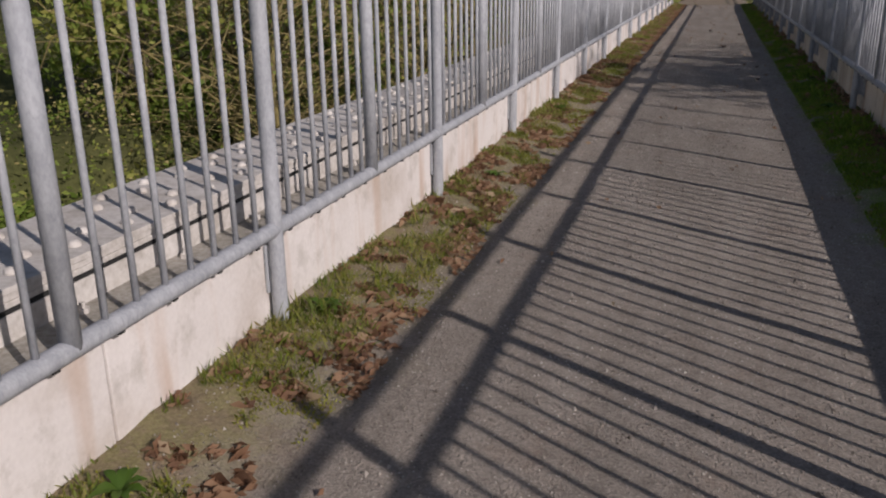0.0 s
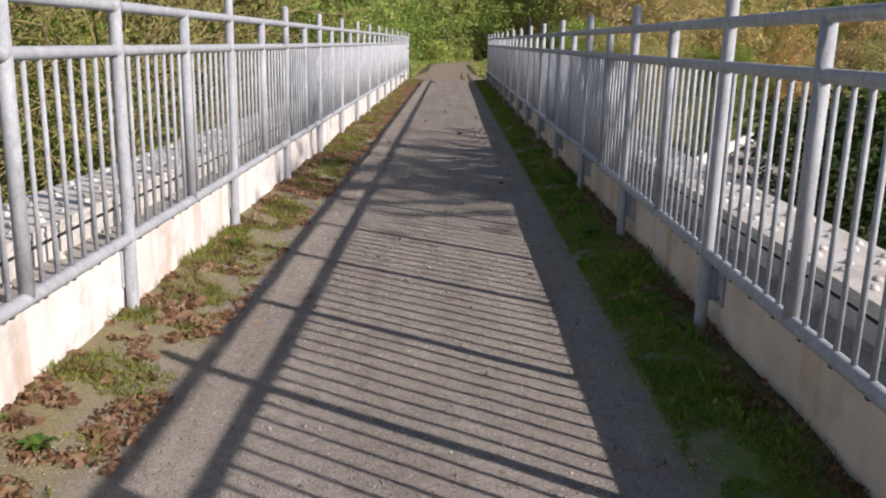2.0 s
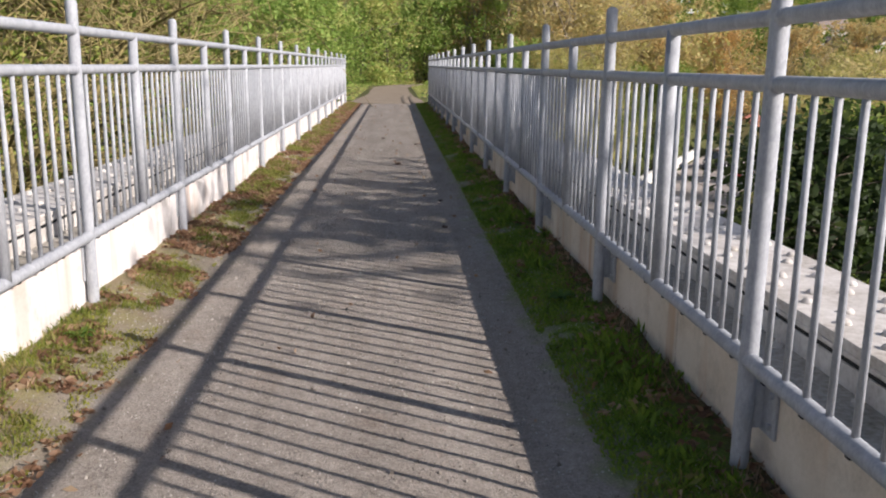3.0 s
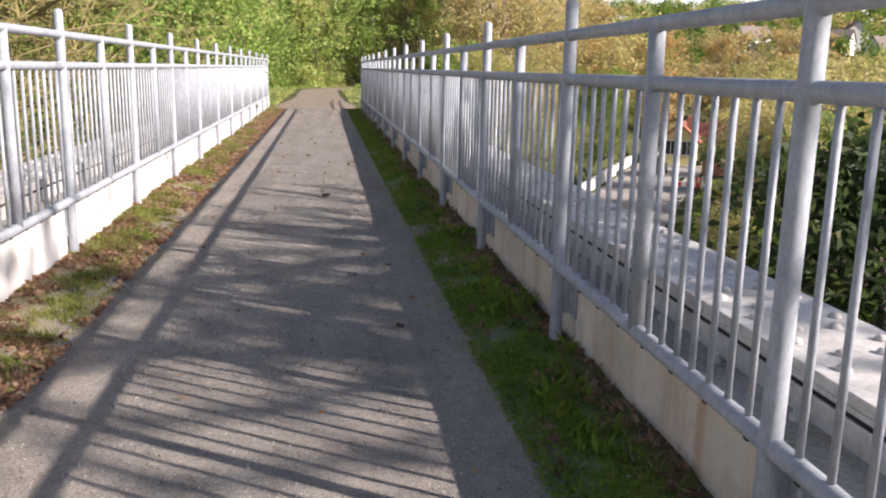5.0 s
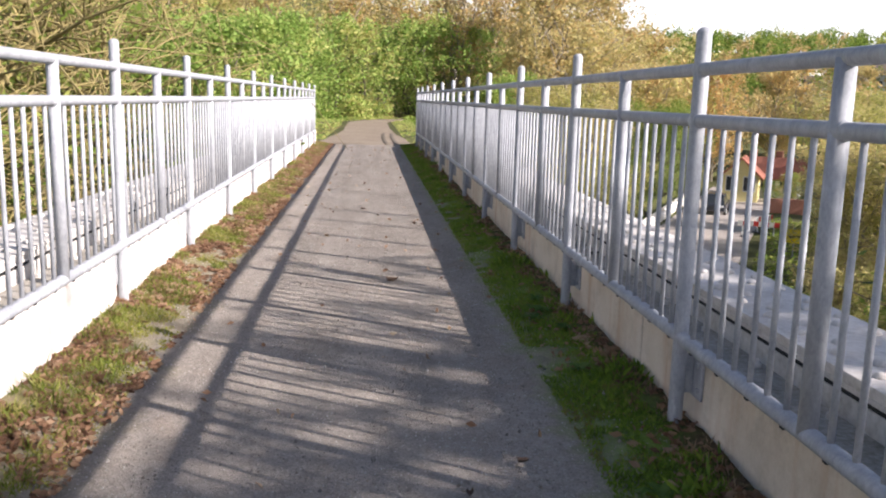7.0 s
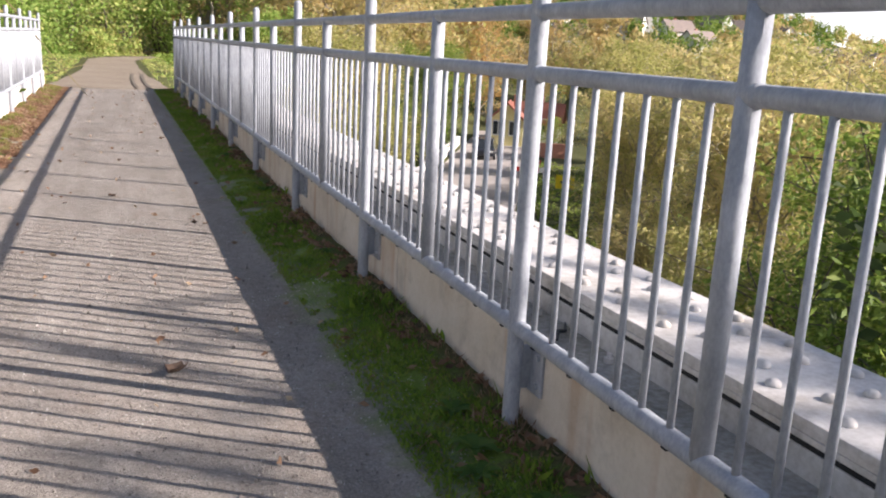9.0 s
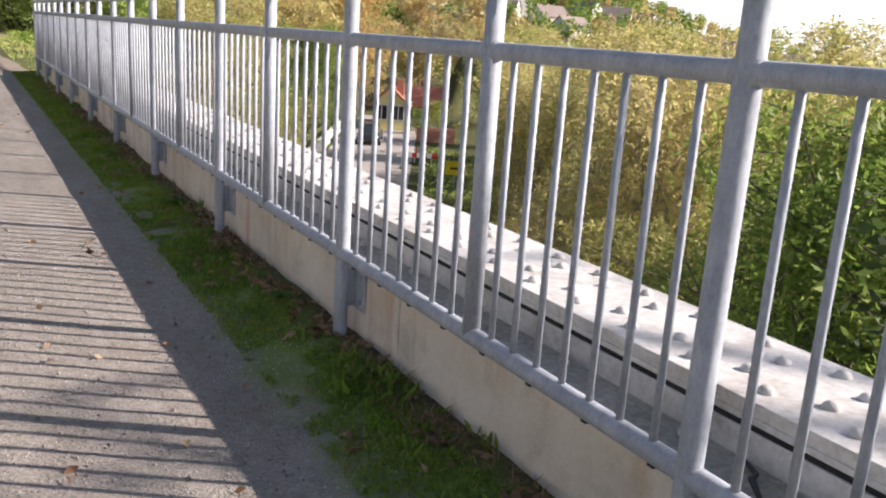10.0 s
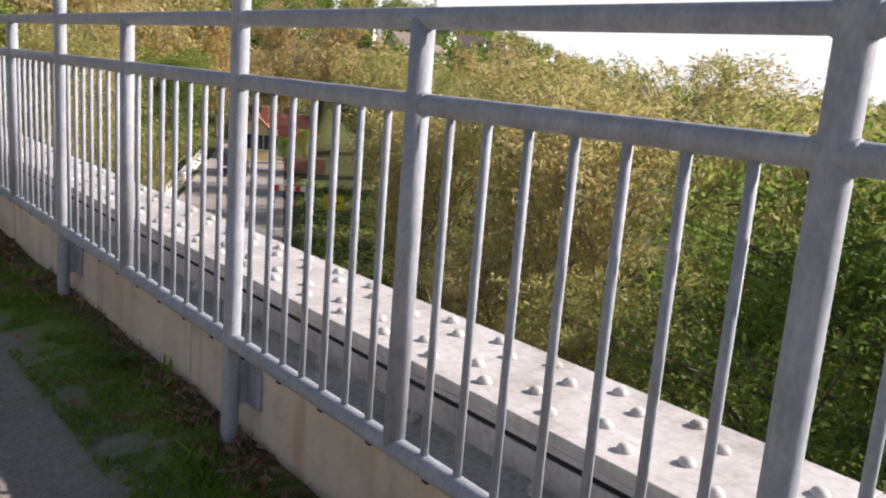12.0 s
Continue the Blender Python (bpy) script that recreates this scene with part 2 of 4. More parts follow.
# leaves: the hue wanders from leaf to leaf and from branch to branch
def leaf_material(name, stops, patch=0.35):
    m = material(name, 0.6, 0.0, 0.3)
    geo = m.node_tree.nodes.new("ShaderNodeNewGeometry")
    obj = m.node_tree.nodes.new("ShaderNodeObjectInfo")
    n = noise_fac(m, geo.outputs["Position"], patch, 3, 0.6)
    add = node(m, "ShaderNodeMath")
    add.operation = "MULTIPLY_ADD"
    link(m, geo.outputs["Random Per Island"], add.inputs[0])
    add.inputs[1].default_value = 0.55
    shift = node(m, "ShaderNodeMath")
    shift.operation = "MULTIPLY_ADD"
    link(m, n, shift.inputs[0])
    shift.inputs[1].default_value = 1.3
    shift.inputs[2].default_value = -0.54
    link(m, shift.outputs[0], add.inputs[2])
    more = node(m, "ShaderNodeMath")
    more.operation = "MULTIPLY_ADD"
    link(m, obj.outputs["Random"], more.inputs[0])
    more.inputs[1].default_value = 0.46
    link(m, add.outputs[0], more.inputs[2])
    c = ramp(m, more.outputs[0], stops)
    b = m.node_tree.nodes["Principled BSDF"]
    link(m, c, b.inputs["Base Color"])
    tr = m.node_tree.nodes.new("ShaderNodeBsdfTranslucent")
    link(m, c, tr.inputs["Color"])
    ms = m.node_tree.nodes.new("ShaderNodeMixShader")
    ms.inputs[0].default_value = 0.5
    link(m, b.outputs[0], ms.inputs[1])
    link(m, tr.outputs[0], ms.inputs[2])
    link(m, ms.outputs[0], m.node_tree.nodes["Material Output"].inputs["Surface"])
    return m


LEAF_YELLOW = leaf_material("leaves_yellow_green", [(0.1, (0.21, 0.24, 0.06)), (0.4, (0.38, 0.38, 0.11)), (0.65, (0.53, 0.48, 0.18)), (0.95, (0.62, 0.50, 0.24))])
LEAF_GREEN = leaf_material("leaves_green", [(0.1, (0.09, 0.15, 0.028)), (0.45, (0.18, 0.27, 0.045)), (0.75, (0.29, 0.36, 0.08)), (1.0, (0.46, 0.44, 0.12))])
LEAF_BRIGHT = leaf_material("leaves_bright_green", [(0.1, (0.17, 0.25, 0.05)), (0.45, (0.25, 0.385, 0.08)), (0.75, (0.38, 0.47, 0.13)), (1.0, (0.56, 0.52, 0.19))])
LEAF_BROWN = leaf_material("leaves_autumn_brown", [(0.1, (0.30, 0.28, 0.11)), (0.4, (0.46, 0.40, 0.17)), (0.7, (0.56, 0.43, 0.19)), (1.0, (0.60, 0.37, 0.14))])
LEAF_WEED = leaf_material("weed_leaves", [(0.1, (0.06, 0.12, 0.02)), (0.5, (0.10, 0.19, 0.03)), (0.85, (0.16, 0.25, 0.05)), (1.0, (0.22, 0.28, 0.06))], 3.0)
GRIT = leaf_material("grit_stone", [(0.1, (0.10, 0.085, 0.07)), (0.5, (0.25, 0.22, 0.19)), (0.85, (0.42, 0.38, 0.34)), (1.0, (0.62, 0.58, 0.53))], 3.0)
DRY_LEAF = plain("dry_leaf", (0.09, 0.055, 0.035), 0.8)
LEAF_DARK = leaf_material("leaves_dark_green", [(0.1, (0.025, 0.045, 0.014)), (0.5, (0.05, 0.08, 0.022)), (0.85, (0.10, 0.12, 0.04)), (1.0, (0.22, 0.17, 0.06))])
LEAF_FALLEN = leaf_material("fallen_leaves", [(0.1, (0.15, 0.085, 0.055)), (0.4, (0.29, 0.165, 0.10)), (0.7, (0.42, 0.28, 0.18)), (1.0, (0.54, 0.43, 0.29))], 3.0)
GRASS_BLADE = leaf_material("grass_blades", [(0.1, (0.08, 0.12, 0.02)), (0.45, (0.17, 0.22, 0.035)), (0.75, (0.29, 0.28, 0.08)), (1.0, (0.40, 0.32, 0.15))], 2.5)
MOSS_TUFT = leaf_material("moss_tufts", [(0.1, (0.08, 0.10, 0.02)), (0.45, (0.15, 0.255, 0.03)), (0.8, (0.26, 0.37, 0.05)), (1.0, (0.26, 0.22, 0.08))], 2.5)
MOSS_DRY = leaf_material("sunlit_moss", [(0.1, (0.14, 0.13, 0.03)), (0.45, (0.25, 0.25, 0.04)), (0.8, (0.34, 0.36, 0.06)), (1.0, (0.36, 0.29, 0.12))], 2.5)
TWIG = plain("twig", (0.20, 0.16, 0.11), 0.9)


# ---- mesh helpers ----
def link_bm(name, bm, mat, smooth=False):
    me = bpy.data.meshes.new(name)
    bm.to_mesh(me)
    bm.free()
    if mat:
        me.materials.append(mat)
    if smooth:
        me.polygons.foreach_set("use_smooth", [True] * len(me.polygons))
    return me


def child(name, me, parent, at=(0, 0, 0), rot=(0, 0, 0), label=""):
    ob = new(name, me)
    ob.parent = parent
    ob.location = at
    ob.rotation_euler = rot
    return tagged(ob, label) if label else ob


def part(name, bm, mat, parent, label="", smooth=False):
    return child(name, link_bm(name, bm, mat, smooth), parent, label=label)


def add_box(bm, x0, x1, y0, y1, z0, z1, bevel=0.0):
    vs = [bm.verts.new((x, y, z)) for x in (x0, x1) for y in (y0, y1) for z in (z0, z1)]
    fs = [bm.faces.new([vs[i] for i in f]) for f in ((0, 1, 3, 2), (4, 6, 7, 5), (0, 4, 5, 1), (2, 3, 7, 6), (0, 2, 6, 4), (1, 5, 7, 3))]
    bmesh.ops.recalc_face_normals(bm, faces=fs)
    if bevel:
        es = list({e for f in fs for e in f.edges})
        bmesh.ops.bevel(bm, geom=es, offset=bevel, segments=2, affect="EDGES", profile=0.6)


def box(x0, x1, y0, y1, z0, z1, bevel=0.0):
    bm = bmesh.new()
    add_box(bm, x0, x1, y0, y1, z0, z1, bevel)
    return bm


def add_rings(bm, rings, n, cap=True):
    """rings of (centre, radius, axis u, axis v)"""
    loops = []
    for c, r, u, v in rings:
        loops.append([bm.verts.new(Vector(c) + r * (math.cos(2 * math.pi * i / n) * u + math.sin(2 * math.pi * i / n) * v)) for i in range(n)])
    for a, b in zip(loops, loops[1:]):
        for i in range(n):
            bm.faces.new((a[i], a[(i + 1) % n], b[(i + 1) % n], b[i]))
    if cap:
        bm.faces.new(list(reversed(loops[0])))
        bm.faces.new(loops[-1])


X, Y, Z = Vector((1, 0, 0)), Vector((0, 1, 0)), Vector((0, 0, 1))


def upright(profile, n):
    """a turned upright piece from (z, radius)"""
    bm = bmesh.new()
    add_rings(bm, [((0, 0, z), r, X, Y) for z, r in profile], n)
    return bm


def lying(profile, n):
    """a turned piece along y from (y, radius)"""
    bm = bmesh.new()
    add_rings(bm, [((0, y, 0), r, Z, X) for y, r in profile], n)
    return bm


def tube(points, radii, n=6, bm=None):
    bm = bm or bmesh.new()
    pts = [Vector(p) for p in points]
    rings = []
    for i, p in enumerate(pts):
        d = (pts[min(i + 1, len(pts) - 1)] - pts[max(i - 1, 0)]).normalized()
        u = d.cross(X if abs(d.x) < 0.8 else Y).normalized()
        rings.append((p, radii[i], u, d.cross(u)))
    add_rings(bm, rings, n)
    return bm


def quads_mesh(name, centers, us, vs, mat, bend=0.0):
    """many small leaves: a kinked pair of quads each, so that they are not flat"""
    n = len(centers)
    w = np.cross(us, vs)
    w /= np.maximum(np.linalg.norm(w, axis=1, keepdims=True), 1e-6)
    size = np.linalg.norm(us, axis=1, keepdims=True)
    co = np.empty((n, 4, 3), np.float32)
    co[:, 0] = centers - vs
    co[:, 1] = centers + us * 0.62 + w * size * bend
    co[:, 2] = centers + vs
    co[:, 3] = centers - us * 0.62 + w * size * bend
    me = bpy.data.meshes.new(name)
    me.vertices.add(n * 4)
    me.vertices.foreach_set("co", co.ravel())
    me.loops.add(n * 4)
    me.loops.foreach_set("vertex_index", np.arange(n * 4, dtype=np.int32))
    me.polygons.add(n)
    me.polygons.foreach_set("loop_start", np.arange(0, n * 4, 4, dtype=np.int32))
    me.materials.append(mat)
    me.update(calc_edges=True)
    return me


RNG = np.random.default_rng(7)


def leaf_cloud(name, centers, size, mat, flat=0.35, rng=None, slim=1.0):
    """leaves at the given centres, size in metres, turned at random; flat leans them to the horizontal"""
    rng = rng or RNG
    n = len(centers)
    d = rng.normal(size=(n, 3))
    d /= np.linalg.norm(d, axis=1, keepdims=True)
    up = rng.normal(size=(n, 3))
    up[:, 2] *= 1.0 - flat
    d[:, 2] *= 1.0 - flat
    u = np.cross(d, up)
    u /= np.maximum(np.linalg.norm(u, axis=1, keepdims=True), 1e-6)
    v = d / np.maximum(np.linalg.norm(d, axis=1, keepdims=True), 1e-6)
    s = size * rng.uniform(0.6, 1.35, size=(n, 1))
    return quads_mesh(name, centers, u * s * 0.5 * slim, v * s * 0.62 / slim ** 0.5, mat, 0.25)


# ---- terrain ----
def smooth(a, b, x):
    t = np.clip((x - a) / (b - a), 0, 1)
    return t * t * (3 - 2 * t)


def path_x(y):
    """middle of the track past the bridge: straight, then it bends to the right"""
    return 0.1 + np.maximum(0.0, y - 50.0) ** 2 * 0.03


def height(x, y):
    x, y = np.asarray(x, float), np.asarray(y, float)
    left = -2.6 - 1.6 * np.exp(-((x + 4) / 3.5) ** 2) + 0.10 * np.clip(-x - 6, 0, 60)
    right = -6.7 + 0 * x
    z = left + (right - left) * smooth(-3.0, 3.0, x)
    # rising woods ahead and beyond
    z = z + 13.0 * smooth(60, 150, y) * smooth(75, 8, x) + 30.0 * smooth(150, 420, np.hypot(x, y)) * smooth(0.98, 0.58, np.arctan2(x, np.maximum(y, 1e-3)))
    z = z + 6.0 * smooth(260, 600, np.hypot(x, y))
    z = z + 0.25 * np.sin(x * 0.31 + 1.0) * np.cos(y * 0.27) + 0.12 * np.sin(x * 0.9) * np.sin(y * 1.1 + 0.4)
    # embankments at both ends of the bridge
    off = np.abs(x - np.where(y > 40, path_x(y), 0.1))
    bank = -np.clip(off - 3.2, 0, 100) / 1.7 - 0.08
    ends = np.maximum(smooth(28.2, 30.6, y), smooth(-11.0, -13.5, y))
    z = np.where(ends > 0, np.maximum(z, bank * ends + (1 - ends) * -7.5), z)
    # the road in the valley lies level
    rx, ry = x - 16.0, y - 46.0
    side = rx * 0.879 - ry * 0.476
    along = rx * 0.476 + ry * 0.879
    k = smooth(7.5, 4.0, np.abs(side)) * smooth(-60, -50, along) * smooth(75, 60, along)
    return z * (1 - k) + -6.6 * k


def build_ground():
    def axis(lo, hi, fine_lo, fine_hi, step):
        inner = np.arange(fine_lo, fine_hi + step, step)
        outer_hi = fine_hi + (hi - fine_hi) * np.linspace(0, 1, 40)[1:] ** 2
        outer_lo = fine_lo - (fine_lo - lo) * np.linspace(0, 1, 40)[1:][::-1] ** 2
        return np.concatenate([outer_lo, inner, outer_hi])
    xs, ys = axis(-1500, 1500, -30, 50, 0.8), axis(-1500, 1500, -20, 90, 0.8)
    gx, gy = np.meshgrid(xs, ys)
    co = np.stack([gx, gy, height(gx, gy)], -1).reshape(-1, 3)
    w, h = len(xs), len(ys)
    idx = np.arange(w * h).reshape(h, w)
    faces = np.stack([idx[:-1, :-1], idx[:-1, 1:], idx[1:, 1:], idx[1:, :-1]], -1).reshape(-1, 4)
    me = bpy.data.meshes.new("ground")
    me.from_pydata(co.tolist(), [], faces.tolist())
    me.materials.append(GROUND)
    me.polygons.foreach_set("use_smooth", [True] * len(me.polygons))
    tagged(new("ground", me), "grassy valley ground with weeds and leaf litter", "ground", kind="structure")


build_ground()


def build_backdrop():
    m = bpy.data.materials.new("horizon_haze")
    m.use_nodes = True
    nt = m.node_tree
    nt.nodes.remove(nt.nodes["Principled BSDF"])
    glow = nt.nodes.new("ShaderNodeEmission")
    glow.inputs["Color"].default_value, glow.inputs["Strength"].default_value = (0.95, 0.98, 1.0, 1.0), 0.72
    clear = nt.nodes.new("ShaderNodeBsdfTransparent")
    sep = nt.nodes.new("ShaderNodeSeparateXYZ")
    link(m, coords(m), sep.inputs[0])
    fade = node(m, "ShaderNodeMapRange")
    fade.inputs["From Min"].default_value, fade.inputs["From Max"].default_value = 190.0, 420.0
    link(m, sep.outputs["Z"], fade.inputs["Value"])
    ms = nt.nodes.new("ShaderNodeMixShader")
    link(m, fade.outputs["Result"], ms.inputs[0])
    link(m, glow.outputs[0], ms.inputs[1])
    link(m, clear.outputs[0], ms.inputs[2])
    link(m, ms.outputs[0], nt.nodes["Material Output"].inputs["Surface"])
    bm = bmesh.new()
    rings = [[bm.verts.new((1350 * math.cos(k * math.tau / 64), 1350 * math.sin(k * math.tau / 64), z)) for k in range(64)] for z in (-60, 100, 420)]
    for lo, hi in zip(rings, rings[1:]):
        for k in range(64):
            bm.faces.new((lo[k], hi[k], hi[(k + 1) % 64], lo[(k + 1) % 64]))
    tagged(new("backdrop", link_bm("backdrop", bm, m)), "white hazy sky low over the horizon", "sky", kind="structure")


build_backdrop()


def strip(name, rows, mat, label, category, kind="structure"):
    """a sheet from rows of equal length"""
    n = len(rows[0])
    co = [p for r in rows for p in r]
    faces = [(i * n + j, i * n + j + 1, (i + 1) * n + j + 1, (i + 1) * n + j) for i in range(len(rows) - 1) for j in range(n - 1)]
    me = bpy.data.meshes.new(name)
    me.from_pydata(co, [], faces)
    me.materials.append(mat)
    me.polygons.foreach_set("use_smooth", [True] * len(me.polygons))
    return tagged(new(name, me), label, category, kind=kind)


def wob(x, y, s=1.0):
    return noise.noise(Vector((x * s, y * s, 3.7)))


Y0, Y1 = -11.0, 29.4
XR, XL = 1.50, -1.28

# deck: one uneven sheet, trodden lower in the middle than at the overgrown sides
def deck_z(x, y):
    t = max((x - 0.95) / 0.5, (-0.85 - x) / 0.4)
    t = min(1.0, max(0.0, t))
    t = t * t * (3 - 2 * t)
    return -0.05 + 0.006 * wob(x, y, 1.3) + 0.003 * wob(x, y, 6) + t * (0.05 + 0.022 * wob(x * 2.2, y * 2.2) + 0.012 * wob(x * 8, y * 8))


rows = []
for i in range(520):
    y = Y0 - 0.5 + i * (Y1 - Y0 + 0.5) / 519
    rows.append([(float(x), y, deck_z(float(x), y)) for x in np.concatenate([np.linspace(XL - 0.09, -0.85, 12), np.linspace(-0.75, 0.9, 12), np.linspace(0.97, XR + 0.12, 15)])])
strip("floor_deck", rows, DECK, "bridge deck of trodden grey-brown gravel with mossy, littered edges", "bridge deck")
bm = box(XL - 0.4, XR + 0.4, Y0, Y1, -0.45, -0.10, 0.01)
tagged(new("deck_slab", link_bm("deck_slab", bm, KERB_SHADED)), "concrete slab under the bridge deck", "bridge deck", kind="structure")

# track beyond the deck, with its bend
rows = []
for i in range(110):
    y = Y1 - 0.05 + i * 0.5
    c, w = float(path_x(y)), 1.45 - 0.45 * min(1, max(0, (y - 29.5) / 9))
    rows.append([(c + w * u + 0.10 * wob(u, y, 0.6), y, max(float(height(c + w * u, y)), -0.08) + 0.035 + 0.01 * wob(u * 2, y, 2)) for u in np.linspace(-1, 1, 9)])
strip("track", rows, TRACK, "light brown earth track leading into the trees", "path")


# ---- railings ----
TOP, MID, BOT, TIP = 1.436, 1.24, 0.365, 1.592
R_POST, R_RAIL, R_BAR = 0.030, 0.0255, 0.0105


def dome(z, r):
    return [(z - r * 0.75 + r * 0.75 * math.sin(a), r * math.cos(a)) for a in (0.0, 0.5, 1.0, 1.35)] + [(z, 0.002)]


me_tall = link_bm("tall_post", upright([(-0.02, R_POST), (0.0, R_POST)] + dome(TIP, R_POST), 16), STEEL, True)
me_short = link_bm("short_post", upright([(BOT, R_POST * 0.97), (TOP, R_POST * 0.97)], 16), STEEL, True)
me_bar = link_bm("baluster", upright([(BOT, R_BAR), (MID, R_BAR)], 8), STEEL, True)
me_rail = link_bm("top_rail", lying([(0.0, R_RAIL), (0.02, R_RAIL), (1.98, R_RAIL), (2.0, R_RAIL)], 14), STEEL, True)
me_low = link_bm("bottom_rail", lying([(0.0, 0.029), (0.02, 0.029), (1.98, 0.029), (2.0, 0.029)], 14), STEEL, True)
me_collar = link_bm("weld_collar", lying([(-0.038, R_RAIL + 0.0005), (-0.033, R_RAIL + 0.004), (0.033, R_RAIL + 0.004), (0.038, R_RAIL + 0.0005)], 12), STEEL, True)
me_bracket = {}
for s in (1, -1):
    bm = bmesh.new()
    far = {1: 0.074, -1: 0.039}[s]
    a, b = sorted((s * (far - 0.012), s * far))
    add_box(bm, a, b, -0.095 if s > 0 else -0.03, 0.035, 0.12, 0.305, 0.004)
    a, b = sorted((s * 0.02, s * far))
    add_box(bm, a, b, -0.006, 0.006, 0.13, 0.295, 0.002)
    for z in (0.16, 0.265):
        a, b = sorted((s * (far - 0.026), s * (far - 0.012)))
        add_box(bm, a, b, -0.078 if s > 0 else -0.018, -0.06 if s > 0 else 0.0, z - 0.009, z + 0.009, 0.002)
    me_bracket[s] = link_bm("bracket", bm, STEEL)
bm = bmesh.new()
add_box(bm, -0.012, 0.012, -0.011, 0.011, -0.034, -0.018)
me_tab = link_bm("spacer", bm, NEAR_BLACK)


# the posts stand a little out of step
SLIP = {(1, 1): -0.022, (1, 2): 0.006, (1, 3): -0.016, (1, 4): 0.017, (1, 5): -0.036, (1, 6): -0.008, (1, 7): -0.007, (1, 8): 0.005, (1, 9): -0.010,
        (1, 10): 0.015, (1, 11): -0.043, (1, 12): 0.005, (1, 13): 0.020, (1, 14): -0.025, (1, 15): 0.028, (1, 16): 0.002,
        (-1, -3): -0.060, (-1, -2): 0.013, (-1, -1): -0.028, (-1, 0): -0.005, (-1, 2): -0.005, (-1, 4): 0.004, (-1, 8): 0.001, (-1, 10): 0.003}


def railing(x, s, label):
    rail = tagged(new("railing"), label, "railing", "railings of the bridge")
    rail.location = (x, 0, 0)
    k0, k1 = -4, 14
    for k in range(2 * k0, 2 * k1 + 1):
        y = k + SLIP.get((s, k), 0.004 * math.sin(k * 5.1 + s))
        nxt = k + 1 + SLIP.get((s, k + 1), 0.004 * math.sin((k + 1) * 5.1 + s))
        if k % 2 == 0:
            child("tall_post", me_tall, rail, (0, y, 0.004 * math.sin(k * 3.3)), (0, 0, 0.7 * k))
            child("bracket", me_bracket[s], rail, (0, y, 0))
            for z in (TOP, MID, BOT):
                child("weld_collar", me_collar, rail, (0, y, z))
        else:
            child("short_post", me_short, rail, (0, y, 0), (0, 0, 0.7 * k))
            child("weld_collar", me_collar, rail, (0, y, MID))
        if k == 2 * k1:
            continue
        if k % 2 == 0:
            for z, nm in ((TOP, "top_rail"), (MID, "middle_rail"), (BOT, "bottom_rail")):
                child(nm, me_low if z == BOT else me_rail, rail, (0, k, z))
            for j in range(8):
                child("spacer", me_tab, rail, (0, k + 0.12 + j * 0.25, BOT))
        for j in range(1, 8):
            child("baluster", me_bar, rail, (0, y + (nxt - y) * j / 8, 0), (0, 0, (j * 7 + k) * 0.9))
    return rail


railing(XR, 1, "galvanised steel tube railing along the shaded kerb")
railing(XL, -1, "sunlit galvanised steel tube railing along the white kerb")

# ---- kerbs, gutters and riveted girders on both sides ----
K_FACE, K_OUT, K_TOP = {1: 0.075, -1: 0.040}, 0.30, 0.333
P_IN, P_OUT, P_TOP = 0.220, 0.655, 0.488


def side_box(s, x, a, b, y0, y1, z0, z1, bevel=0.0):
    p, q = sorted((x + s * a, x + s * b))
    return box(p, q, y0, y1, z0, z1, bevel)


def kerb(x, s, name, label):
    wall = tagged(new(name), label, "kerb wall", kind="structure")
    n = 0
    y = -11.6
    while y < Y1 - 0.1:
        e = min(y + 2.9, Y1)
        bm = side_box(s, x, K_FACE[s], K_OUT, y + 0.004, e - 0.004, -0.09, K_TOP, 0.006)
        bmesh.ops.subdivide_edges(bm, edges=[g for g in bm.edges if g.calc_length() > 1.0], cuts=14)
        for v in bm.verts:
            v.co.x += 0.0035 * wob(v.co.y * 2 + n, v.co.z * 5, 1.0)
            v.co.z += 0.004 * wob(v.co.y * 3, v.co.x + n, 1.0)
        part("block", bm, KERB_SHADED if s > 0 else KERB_WHITE, wall)
        y, n = e, n + 1
    return wall


kerb(XR, 1, "wall_kerb_shaded", "concrete kerb toned darker for shade, with rust stains")
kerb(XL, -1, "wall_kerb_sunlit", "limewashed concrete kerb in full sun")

bm = bmesh.new()
add_rings(bm, [((0, 0, z), r, X, Y) for z, r in ((-0.002, 0.0225), (0.006, 0.0215), (0.0125, 0.0175), (0.017, 0.011), (0.0188, 0.004))], 12)
me_rivet = link_bm("rivet", bm, PLATE, True)
bm = bmesh.new()
add_rings(bm, [((0, 0, z), r, X, Y) for z, r in ((-0.002, 0.019), (0.014, 0.019), (0.0141, 0.009), (0.03, 0.009))], 6)
me_bolt = link_bm("bolt", bm, PLATE)


